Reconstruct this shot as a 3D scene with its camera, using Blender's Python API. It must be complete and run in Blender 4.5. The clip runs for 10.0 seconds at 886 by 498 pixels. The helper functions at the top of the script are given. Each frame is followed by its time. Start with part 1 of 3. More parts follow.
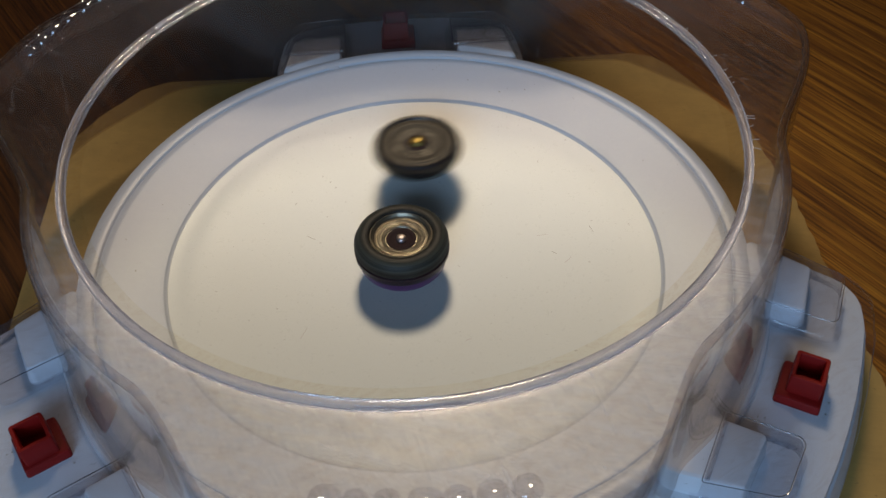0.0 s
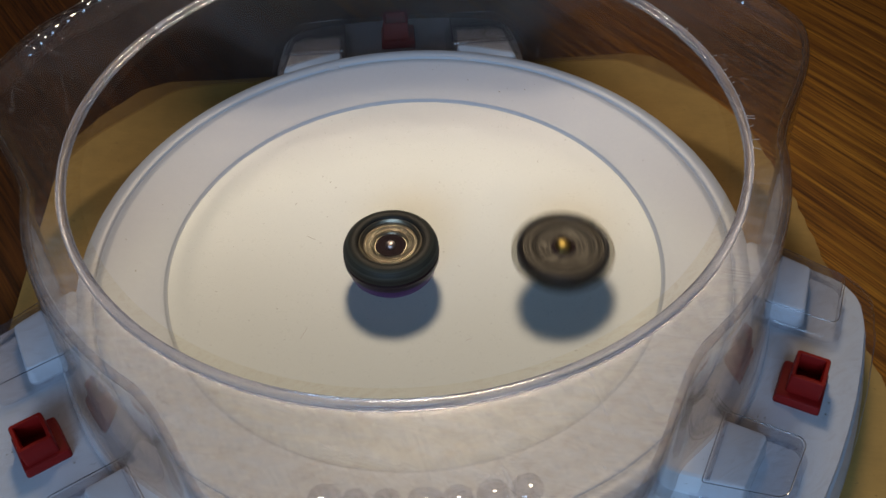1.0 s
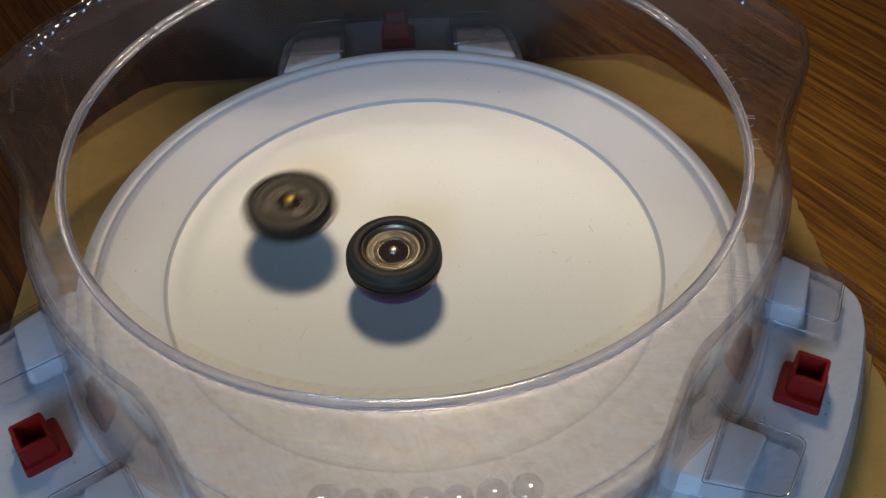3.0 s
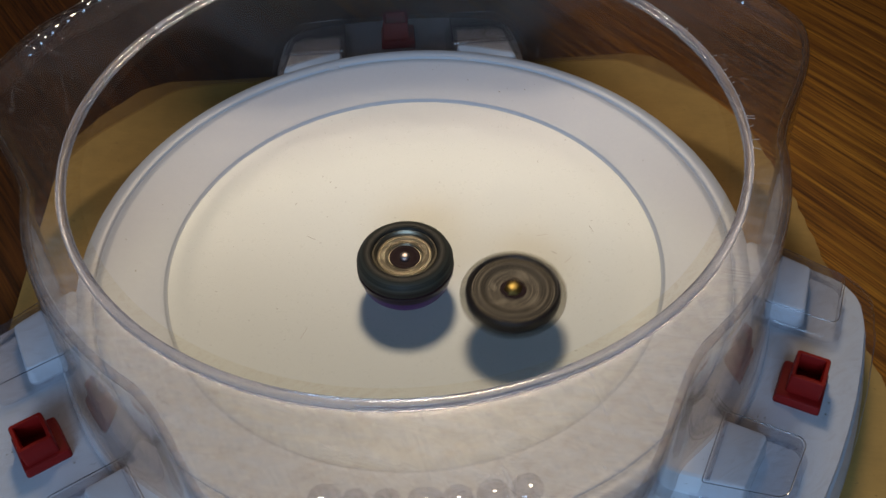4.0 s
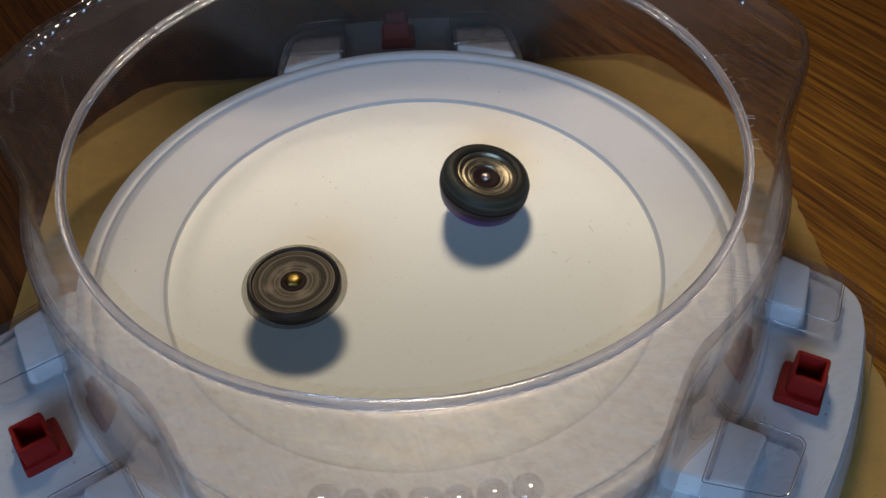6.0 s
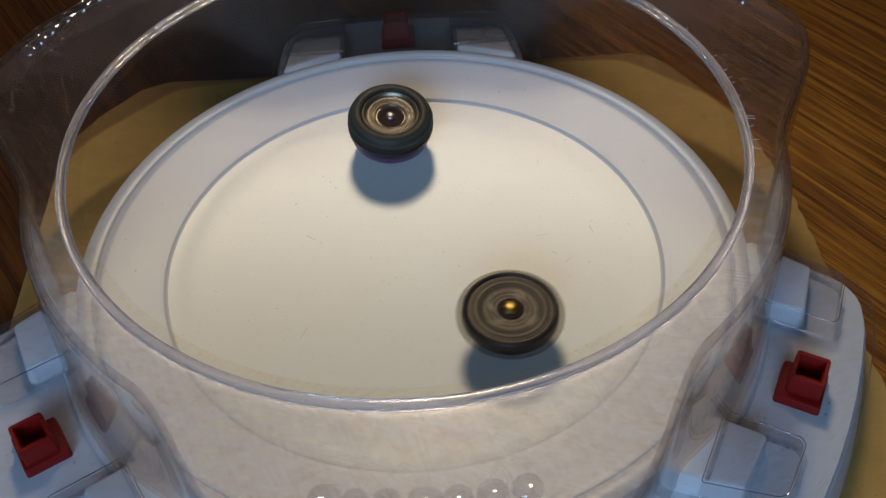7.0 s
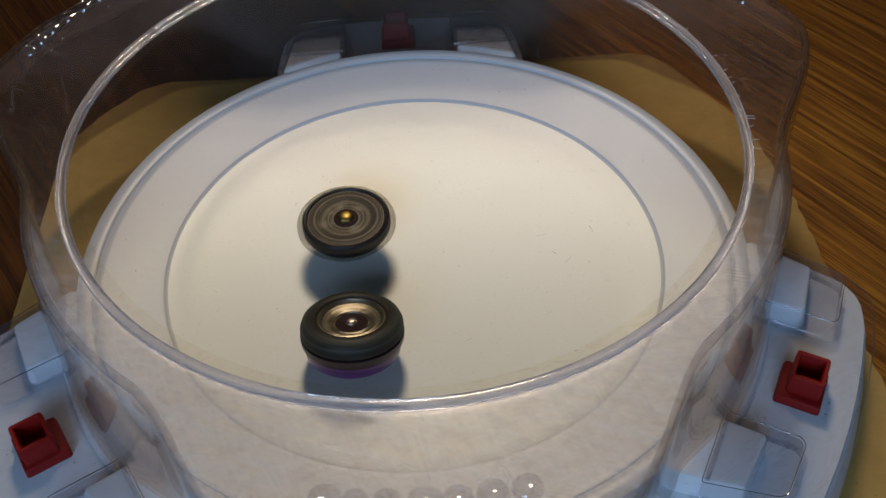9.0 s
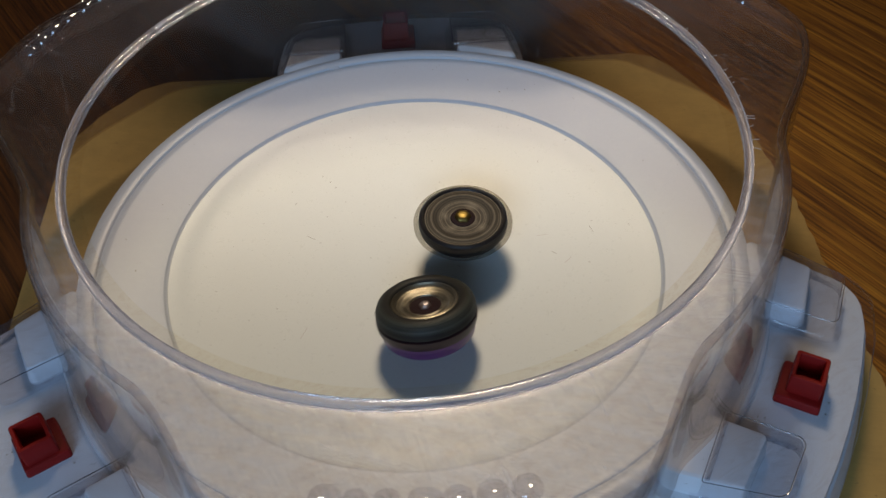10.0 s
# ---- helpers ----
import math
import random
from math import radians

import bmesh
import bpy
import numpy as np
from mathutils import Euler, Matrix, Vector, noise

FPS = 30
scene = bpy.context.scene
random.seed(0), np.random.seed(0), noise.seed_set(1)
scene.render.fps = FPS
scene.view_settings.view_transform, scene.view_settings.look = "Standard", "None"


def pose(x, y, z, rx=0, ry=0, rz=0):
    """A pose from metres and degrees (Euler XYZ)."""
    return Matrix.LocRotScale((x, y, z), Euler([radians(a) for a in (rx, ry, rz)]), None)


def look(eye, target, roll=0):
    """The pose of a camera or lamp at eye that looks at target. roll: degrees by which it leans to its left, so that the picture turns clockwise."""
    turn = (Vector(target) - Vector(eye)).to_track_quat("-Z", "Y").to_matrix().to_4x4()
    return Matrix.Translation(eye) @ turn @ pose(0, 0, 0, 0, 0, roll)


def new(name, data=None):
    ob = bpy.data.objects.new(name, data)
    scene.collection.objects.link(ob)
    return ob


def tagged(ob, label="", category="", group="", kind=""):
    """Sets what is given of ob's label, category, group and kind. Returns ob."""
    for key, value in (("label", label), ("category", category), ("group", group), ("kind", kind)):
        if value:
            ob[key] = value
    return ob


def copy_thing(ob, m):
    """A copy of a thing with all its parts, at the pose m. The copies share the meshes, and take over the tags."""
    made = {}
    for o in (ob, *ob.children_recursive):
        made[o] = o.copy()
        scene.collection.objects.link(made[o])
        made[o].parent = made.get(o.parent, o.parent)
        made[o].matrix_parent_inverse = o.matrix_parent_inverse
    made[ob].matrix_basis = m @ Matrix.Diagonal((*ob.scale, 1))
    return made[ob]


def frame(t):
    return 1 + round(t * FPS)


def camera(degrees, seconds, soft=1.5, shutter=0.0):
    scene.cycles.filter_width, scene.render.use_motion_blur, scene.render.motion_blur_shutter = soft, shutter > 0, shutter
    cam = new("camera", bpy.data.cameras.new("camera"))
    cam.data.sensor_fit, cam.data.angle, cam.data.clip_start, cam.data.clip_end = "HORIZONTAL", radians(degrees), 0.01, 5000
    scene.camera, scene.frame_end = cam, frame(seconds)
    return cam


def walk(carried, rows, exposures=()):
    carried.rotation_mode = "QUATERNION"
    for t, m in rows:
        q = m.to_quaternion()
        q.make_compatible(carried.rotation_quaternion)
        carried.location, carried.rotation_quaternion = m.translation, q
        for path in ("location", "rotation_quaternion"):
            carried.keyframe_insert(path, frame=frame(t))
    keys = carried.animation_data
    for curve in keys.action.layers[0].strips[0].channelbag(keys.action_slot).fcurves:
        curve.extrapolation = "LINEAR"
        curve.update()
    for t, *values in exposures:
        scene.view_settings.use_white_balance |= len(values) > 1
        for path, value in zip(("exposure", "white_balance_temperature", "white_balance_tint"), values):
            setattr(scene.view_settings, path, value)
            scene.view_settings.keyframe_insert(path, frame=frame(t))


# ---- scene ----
cam = camera(49.54, 10.0, soft=1.5, shutter=0.25)
EYE = (0.0, -0.33166, 0.35728)
TARGET = (0.013694, -0.024474, 0.028722)
walk(cam, [(0.0, look(EYE, TARGET, -2.253)), (10.0, look(EYE, TARGET, -2.253))], exposures=[(0.0, 0.0), (10.0, 0.0)])

# ---- light: one warm lamp behind and above, cool daylight from a window behind the camera ----
TABLE_Z = -0.032
KRAFT_Z = -0.0295


def area_lamp(name, eye, target, size, watts, colour, shape="DISK", size_y=None, spread=180):
    data = bpy.data.lights.new(name, "AREA")
    data.shape, data.size, data.energy, data.color = shape, size, watts, colour
    data.spread = radians(spread)
    if size_y:
        data.size_y = size_y
    ob = new(name, data)
    ob.matrix_basis = look(eye, target)
    return ob


area_lamp("ceiling_lamp_light", (0.05, 0.92, 1.36), (0.10, -0.50, 0), 0.34, 2.66, (1.0, 0.82, 0.585), spread=84)
area_lamp("window_light", (-0.5, -1.93, 1.0), (-0.1, 0.0, 0.2), 1.3, 25.0, (0.42, 0.67, 1.0), "RECTANGLE", 1.0)

world = bpy.data.worlds.new("World")
scene.world = world
world.use_nodes = True
world.node_tree.nodes["Background"].inputs[0].default_value = (0.25, 0.42, 0.75, 1)
world.node_tree.nodes["Background"].inputs[1].default_value = 0.25


# ---- materials ----
class Nodes:
    """Small helper to write node materials."""

    def __init__(self, name):
        self.mat = bpy.data.materials.new(name)
        self.mat.use_nodes = True
        self.tree = self.mat.node_tree
        self.bsdf = self.tree.nodes["Principled BSDF"]
        self.out = self.tree.nodes["Material Output"]

    def add(self, kind, **props):
        node = self.tree.nodes.new(kind)
        for key, value in props.items():
            if key == "operation":
                node.operation = value
            elif key == "blend_type":
                node.blend_type = value
            elif key == "data_type":
                node.data_type = value
            elif key == "wave_type":
                node.wave_type = value
            elif key == "feature":
                node.feature = value
        return node

    def link(self, a, b):
        self.tree.links.new(a, b)

    def coords(self, scale=(1, 1, 1), turn=(0, 0, 0), kind="Object"):
        tc, rot, mp = self.add("ShaderNodeTexCoord"), self.add("ShaderNodeMapping"), self.add("ShaderNodeMapping")
        self.link(tc.outputs[kind], rot.inputs["Vector"])
        rot.inputs["Rotation"].default_value = [radians(a) for a in turn]
        self.link(rot.outputs["Vector"], mp.inputs["Vector"])
        mp.inputs["Scale"].default_value = scale
        return mp.outputs["Vector"]

    def noise(self, vector, scale, detail=4, rough=0.55, distortion=0.0):
        n = self.add("ShaderNodeTexNoise")
        self.link(vector, n.inputs["Vector"])
        n.inputs["Scale"].default_value, n.inputs["Detail"].default_value = scale, detail
        n.inputs["Roughness"].default_value, n.inputs["Distortion"].default_value = rough, distortion
        return n.outputs["Fac"]

    def ramp(self, fac, stops):
        r = self.add("ShaderNodeValToRGB")
        self.link(fac, r.inputs["Fac"])
        e = r.color_ramp.elements
        while len(e) < len(stops):
            e.new(0.5)
        for el, (pos, col) in zip(e, stops):
            el.position = pos
            el.color = (*col, 1) if len(col) == 3 else col
        return r.outputs["Color"]

    def mix(self, fac, a, b, blend="MIX"):
        m = self.add("ShaderNodeMix", data_type="RGBA", blend_type=blend)
        for sock, val in ((m.inputs[0], fac), (m.inputs[6], a), (m.inputs[7], b)):
            if hasattr(val, "is_linked"):
                self.link(val, sock)
            elif isinstance(val, (tuple, list)):
                sock.default_value = (*val, 1)
            else:
                sock.default_value = val
        return m.outputs[2]

    def math(self, op, a, b=0.0):
        m = self.add("ShaderNodeMath", operation=op)
        for sock, val in ((m.inputs[0], a), (m.inputs[1], b)):
            if hasattr(val, "is_linked"):
                self.link(val, sock)
            else:
                sock.default_value = val
        return m.outputs[0]

    def bump(self, height, strength, distance=0.001):
        b = self.add("ShaderNodeBump")
        self.link(height, b.inputs["Height"])
        b.inputs["Strength"].default_value, b.inputs["Distance"].default_value = strength, distance
        self.link(b.outputs["Normal"], self.bsdf.inputs["Normal"])

    def set(self, colour=None, rough=None, metal=None, **more):
        for name, val in (("Base Color", colour), ("Roughness", rough), ("Metallic", metal)):
            if val is None:
                continue
            if hasattr(val, "is_linked"):
                self.link(val, self.bsdf.inputs[name])
            elif isinstance(val, tuple):
                self.bsdf.inputs[name].default_value = (*val, 1)
            else:
                self.bsdf.inputs[name].default_value = val
        return self.mat


def white_plastic(name="white_plastic", light=(0.73, 0.76, 0.82), dark=(0.50, 0.53, 0.57), gloss=0.27):
    n = Nodes(name)
    v = n.coords()
    fine = n.noise(v, 260, 3)
    tooth = n.noise(v, 620, 4, 0.7)
    col = n.mix(n.math("MULTIPLY", tooth, 0.2), light, dark)
    # short scuffs left by the tops
    scuff = n.noise(n.coords((150, 1500, 1), (0, 0, 35)), 1.0, 3, 0.6)
    scuff2 = n.noise(n.coords((1300, 130, 1), (0, 0, 20)), 1.0, 3, 0.6)
    mark = n.math("MULTIPLY", n.ramp(scuff, [(0.73, (0, 0, 0)), (0.80, (1, 1, 1))]), 0.35)
    mark2 = n.math("MULTIPLY", n.ramp(scuff2, [(0.73, (0, 0, 0)), (0.80, (1, 1, 1))]), 0.3)
    col = n.mix(mark, col, (0.52, 0.50, 0.46))
    col = n.mix(mark2, col, (0.55, 0.52, 0.48))
    grit = n.ramp(n.noise(v, 380, 2), [(0.735, (0, 0, 0)), (0.76, (1, 1, 1))])
    col = n.mix(n.math("MULTIPLY", grit, 0.5), col, (0.25, 0.23, 0.21))
    # worn patches: a little greyer and duller
    patch = n.ramp(n.noise(v, 190, 6, 0.75), [(0.30, (0, 0, 0)), (0.72, (1, 1, 1))])
    col = n.mix(n.math("MULTIPLY", patch, 0.16), col, tuple(c * 0.86 for c in light))
    gloss = n.math("ADD", n.math("MULTIPLY", patch, 0.06), gloss - 0.03)
    n.bump(n.math("ADD", fine, n.math("MULTIPLY", scuff, 0.5)), 0.09, 0.0005)
    return n.set(col, n.math("ADD", n.math("MULTIPLY", tooth, 0.18), gloss))


def clear_plastic(name, haze, tint, rough=0.04, scratches=0.05, wave=0.2, shine=0.028, sheen=0.0, glow=0.0, front_haze=0.0):
    """Thin clear sheet: lets light through, mirrors by Fresnel, with a scratched milky film."""
    n = Nodes(name)
    n.tree.nodes.remove(n.bsdf)
    clear, gloss, film = n.add("ShaderNodeBsdfTransparent"), n.add("ShaderNodeBsdfGlossy"), n.add("ShaderNodeBsdfDiffuse")
    clear.inputs["Color"].default_value = (*tint, 1)
    gloss.inputs["Roughness"].default_value = rough
    film.inputs["Color"].default_value = (0.76, 0.75, 0.80, 1)
    v = n.coords()
    scratch = n.noise(n.coords((22, 190, 40), (0, 0, 25)), 1.6, 6, 0.68, 1.2)
    scratch2 = n.noise(n.coords((260, 24, 40), (0, 0, -15)), 1.5, 6, 0.68, 1.2)
    lines = n.math("ADD", n.ramp(scratch, [(0.60, (0, 0, 0)), (0.80, (1, 1, 1))]), n.ramp(scratch2, [(0.61, (0, 0, 0)), (0.80, (1, 1, 1))]))
    cloud = n.ramp(n.noise(v, 16, 5), [(0.35, (0.3, 0.3, 0.3)), (0.8, (1, 1, 1))])
    fac = n.math("MULTIPLY", cloud, haze)
    fac = n.math("ADD", fac, n.math("MULTIPLY", lines, scratches))
    if front_haze:
        # film painted milkier towards the front for the gleam there, with long curved rubs
        place = n.add("ShaderNodeSeparateXYZ")
        n.link(v, place.inputs[0])
        front = n.ramp(n.math("ADD", n.math("MULTIPLY", place.outputs[1], -1.0), n.math("MULTIPLY", n.noise(v, 14, 3), 0.04)), [(0.055, (0, 0, 0)), (0.135, (1, 1, 1))])
        curl = n.noise(n.coords((7, 46, 9), (0, 0, 14)), 1.7, 6, 0.62, 3.2)
        curl2 = n.noise(n.coords((52, 8, 9), (0, 0, -22)), 1.6, 6, 0.62, 3.0)
        rubs = n.math("MULTIPLY", n.ramp(curl, [(0.40, (1, 1, 1)), (0.50, (0.55, 0.55, 0.55)), (0.56, (1, 1, 1))]), n.ramp(curl2, [(0.42, (1, 1, 1)), (0.50, (0.70, 0.70, 0.70)), (0.57, (1, 1, 1))]))
        fac = n.math("ADD", fac, n.math("MULTIPLY", n.math("MULTIPLY", front, rubs), front_haze))
        thick = n.ramp(curl, [(0.44, (0.76, 0.755, 0.80)), (0.50, (0.66, 0.60, 0.575)), (0.57, (0.76, 0.755, 0.80))])
        n.link(thick, film.inputs["Color"])
    # fine drawn-out marks in the moulding dim the light a little
    drawn = n.noise(n.coords((34, 80, 30), (0, 0, -25)), 1.6, 7, 0.72, 3.5)
    dim = n.ramp(drawn, [(0.50, (0, 0, 0)), (0.60, (1, 1, 1))])
    n.link(n.mix(n.math("MULTIPLY", dim, 0.7), tint, tuple(c * f for c, f in zip(tint, (0.905, 0.870, 0.850)))), clear.inputs["Color"])
    body = n.add("ShaderNodeMixShader")
    n.link(fac, body.inputs[0])
    n.link(clear.outputs[0], body.inputs[1])
    if glow:
        # the worn skin scatters light through as well as back
        passed, skin = n.add("ShaderNodeBsdfTranslucent"), n.add("ShaderNodeMixShader")
        passed.inputs["Color"].default_value = (0.70, 0.62, 0.58, 1)
        skin.inputs[0].default_value = glow
        n.link(film.outputs[0], skin.inputs[1])
        n.link(passed.outputs[0], skin.inputs[2])
        n.link(skin.outputs[0], body.inputs[2])
    else:
        n.link(film.outputs[0], body.inputs[2])
    b = n.add("ShaderNodeBump")
    n.link(n.noise(v, 30, 3), b.inputs["Height"])
    b.inputs["Strength"].default_value, b.inputs["Distance"].default_value = wave, 0.001
    n.link(b.outputs["Normal"], gloss.inputs["Normal"])
    face = n.add("ShaderNodeLayerWeight")
    face.inputs["Blend"].default_value = 0.5
    n.link(b.outputs["Normal"], face.inputs["Normal"])
    gain = n.math("ADD", n.math("MULTIPLY", n.math("POWER", face.outputs["Facing"], 5.0), 0.9), shine)
    both = n.add("ShaderNodeMixShader")
    n.link(gain, both.inputs[0])
    n.link(body.outputs[0], both.inputs[1])
    n.link(gloss.outputs[0], both.inputs[2])
    last = both
    if sheen:
        # worn surface: a broad soft gleam, broken up by rubbed streaks
        dull, last = n.add("ShaderNodeBsdfGlossy"), n.add("ShaderNodeMixShader")
        dull.inputs["Roughness"].default_value = 0.33
        rub = n.noise(n.coords((9, 34, 12), (0, 0, 18)), 2.2, 7, 0.66, 2.6)
        streaks = n.ramp(rub, [(0.34, (0.55, 0.55, 0.55)), (0.50, (1, 1, 1)), (0.58, (0.80, 0.80, 0.80)), (0.72, (1, 1, 1))])
        n.link(n.math("MULTIPLY", streaks, sheen), last.inputs[0])
        n.link(both.outputs[0], last.inputs[1])
        n.link(dull.outputs[0], last.inputs[2])
    n.link(last.outputs[0], n.out.inputs["Surface"])
    return n.mat


def solid_glass(name, colour, rough):
    n = Nodes(name)
    n.bsdf.inputs["Transmission Weight"].default_value = 1.0
    n.bsdf.inputs["IOR"].default_value = 1.49
    v = n.coords()
    n.bump(n.noise(v, 120, 3), 0.15, 0.0006)
    return n.set(colour, rough)


def rim_plastic():
    """Thick rim: part clear solid, part straight through, with a slightly milky skin."""
    n = Nodes("clear_rim_plastic")
    n.bsdf.inputs["Transmission Weight"].default_value = 1.0
    n.bsdf.inputs["IOR"].default_value = 1.49
    v = n.coords()
    n.bump(n.noise(v, 140, 3), 0.12, 0.0005)
    n.bsdf.inputs["Coat Weight"].default_value, n.bsdf.inputs["Coat Roughness"].default_value = 0.5, 0.12
    n.set((0.88, 0.85, 0.87), 0.07)
    clear, film = n.add("ShaderNodeBsdfTransparent"), n.add("ShaderNodeBsdfDiffuse")
    clear.inputs["Color"].default_value = (0.80, 0.77, 0.80, 1)
    film.inputs["Color"].default_value = (0.72, 0.69, 0.75, 1)
    one, two = n.add("ShaderNodeMixShader"), n.add("ShaderNodeMixShader")
    one.inputs[0].default_value = 0.30
    n.link(n.bsdf.outputs[0], one.inputs[1])
    n.link(clear.outputs[0], one.inputs[2])
    n.link(n.math("MULTIPLY", n.noise(v, 60, 4), 0.26), two.inputs[0])
    n.link(one.outputs[0], two.inputs[1])
    n.link(film.outputs[0], two.inputs[2])
    n.link(two.outputs[0], n.out.inputs["Surface"])
    return n.mat


def smoky_plastic():
    n = Nodes("smoky_clear_plastic")
    clear, both = n.add("ShaderNodeBsdfTransparent"), n.add("ShaderNodeMixShader")
    clear.inputs["Color"].default_value = (0.8, 0.78, 0.74, 1)
    n.link(n.math("ADD", n.math("MULTIPLY", n.noise(n.coords(), 200, 3), 0.2), 0.05), both.inputs[0])
    n.link(clear.outputs[0], both.inputs[1])
    n.link(n.bsdf.outputs[0], both.inputs[2])
    n.link(both.outputs[0], n.out.inputs["Surface"])
    return n.set((0.05, 0.04, 0.035), 0.4)


def red_plastic():
    n = Nodes("red_plastic")
    v = n.coords()
    col = n.mix(n.noise(v, 90, 4), (0.29, 0.007, 0.005), (0.17, 0.005, 0.004))
    n.bsdf.inputs["Specular IOR Level"].default_value = 0.25
    n.bump(n.noise(v, 500, 3), 0.15, 0.0004)
    return n.set(col, 0.52)


def kraft_paper():
    n = Nodes("kraft_board")
    v = n.coords()
    fibre = n.noise(n.coords((60, 900, 60), (0, 0, 12)), 1.0, 5, 0.7)
    col = n.ramp(n.noise(v, 9, 5), [(0.3, (0.42, 0.245, 0.062)), (0.7, (0.52, 0.32, 0.09))])
    col = n.mix(n.math("MULTIPLY", fibre, 0.5), col, (0.26, 0.15, 0.045))
    speck = n.ramp(n.noise(v, 420, 2), [(0.72, (0, 0, 0)), (0.76, (1, 1, 1))])
    col = n.mix(n.math("MULTIPLY", speck, 0.6), col, (0.10, 0.06, 0.025))
    blot = n.ramp(n.noise(v, 55, 6, 0.7), [(0.40, (0, 0, 0)), (0.75, (1, 1, 1))])
    col = n.mix(n.math("MULTIPLY", blot, 0.45), col, (0.24, 0.145, 0.045))
    n.bump(fibre, 0.2, 0.0006)
    return n.set(col, 0.75)


def table_wood():
    n = Nodes("varnished_oak")
    grain = n.coords((1, 1, 1), (0, 0, 58))
    stretched = n.coords((3.0, 150, 20), (0, 0, 58))
    fine = n.coords((16, 640, 60), (0, 0, 58))
    a = n.noise(stretched, 1.5, 6, 0.62, 0.5)
    b = n.noise(fine, 1.0, 4, 0.6)
    wide = n.noise(n.coords((1.0, 14, 5), (0, 0, 58)), 1.6, 3)
    col = n.ramp(a, [(0.28, (0.10, 0.030, 0.003)), (0.42, (0.27, 0.098, 0.010)), (0.56, (0.46, 0.19, 0.018)), (0.74, (0.68, 0.32, 0.038))])
    col = n.mix(n.ramp(b, [(0.36, (0.75, 0.75, 0.75)), (0.56, (0, 0, 0))]), col, (0.05, 0.015, 0.003))
    col = n.mix(n.math("MULTIPLY", wide, 0.55), col, (0.20, 0.075, 0.016), "MULTIPLY")
    # tone changes across the grain: dark on the left, full further right, then dimmer
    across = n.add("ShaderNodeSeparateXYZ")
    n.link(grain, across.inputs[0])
    tone_bands = n.ramp(n.math("ADD", across.outputs[1], 0.5), [(0.0, (0.24, 0.18, 0.15)), (0.460, (0.26, 0.19, 0.16)), (0.466, (0.20, 0.14, 0.11)), (0.612, (0.22, 0.15, 0.12)), (0.618, (0.92, 0.90, 0.90)), (0.745, (0.92, 0.90, 0.90)), (0.749, (1, 1, 1)), (0.90, (0.70, 0.68, 0.66))])
    col = n.mix(1.0, col, tone_bands, "MULTIPLY")
    n.bsdf.inputs["Specular IOR Level"].default_value = 0.3
    n.bump(n.math("ADD", a, b), 0.2, 0.0006)
    return n.set(col, n.math("ADD", n.math("MULTIPLY", b, 0.2), 0.42))


def ringed(name, stops, scale, rough, metal, seed=0.0, coat=0.0):
    """Turned surface: colour runs in rings round the axis."""
    n = Nodes(name)
    tc = n.add("ShaderNodeTexCoord")
    sep, comb = n.add("ShaderNodeSeparateXYZ"), n.add("ShaderNodeCombineXYZ")
    n.link(tc.outputs["Object"], sep.inputs[0])
    r = n.math("SQRT", n.math("ADD", n.math("MULTIPLY", sep.outputs[0], sep.outputs[0]), n.math("MULTIPLY", sep.outputs[1], sep.outputs[1])))
    n.link(r, comb.inputs[0])
    n.link(n.math("MULTIPLY", sep.outputs[2], 0.6), comb.inputs[1])
    comb.inputs[2].default_value = seed
    rings = n.noise(comb.outputs[0], scale, 5, 0.7)
    patch = n.noise(tc.outputs["Object"], 160, 3)
    col = n.ramp(rings, stops)
    col = n.mix(n.math("MULTIPLY", patch, 0.35), col, (0.02, 0.02, 0.02))
    streak = n.ramp(n.noise(tc.outputs["Object"], 130, 2), [(0.58, (0, 0, 0)), (0.66, (1, 1, 1))])
    col = n.mix(n.math("MULTIPLY", streak, 0.35), col, stops[-1][1])
    n.bump(rings, 0.35, 0.0008)
    n.bsdf.inputs["Coat Weight"].default_value = coat
    return n.set(col, rough, metal)


def plain(name, colour, rough, metal=0.0, vary=0.2, scale=60):
    n = Nodes(name)
    v = n.coords()
    dark = tuple(c * (1 - vary) for c in colour)
    f = n.noise(v, scale, 4)
    n.bump(n.noise(v, scale * 6, 3), 0.1, 0.0005)
    return n.set(n.mix(f, colour, dark), rough, metal)


WHITE = white_plastic()
# the lamp's warm gleam on the dish is put into this ivory tone
DISHWHITE = white_plastic("lamp_warmed_white_plastic", (0.760, 0.790, 0.775), (0.56, 0.57, 0.54), 0.21)
SHEET = clear_plastic("clear_sheet_plastic", 0.014, (0.985, 0.970, 0.972), 0.05, 0.22, 0.10, 0.02, sheen=0.026, front_haze=0.26)
RIM = rim_plastic()
WALLTHIN = clear_plastic("clear_upright_plastic", 0.055, (0.80, 0.765, 0.755), 0.05, 0.22, 0.18, glow=0.65, front_haze=0.20)
LETTER = clear_plastic("clear_raised_plastic", 0.05, (0.945, 0.93, 0.94), 0.07, 0.05, 1.2, 0.14)
EDGE = clear_plastic("dense_edge_plastic", 0.004, (0.86, 0.82, 0.80), 0.42, 0.02, 0.1, 0.0)
MILKY = clear_plastic("milky_clear_plastic", 0.9, (0.95, 0.94, 0.93), 0.12, 0.1, 0.2, 0.06)
INNER = clear_plastic("clear_inner_flange", 0.008, (0.965, 0.95, 0.90), 0.3, 0.02, 0.1, 0.0)
STEPGLASS = solid_glass("clear_step_plastic", (0.42, 0.40, 0.42), 0.16)
BUMP = clear_plastic("clear_flange_plastic", 0.02, (0.91, 0.905, 0.92), 0.05, 0.10)
RED = red_plastic()
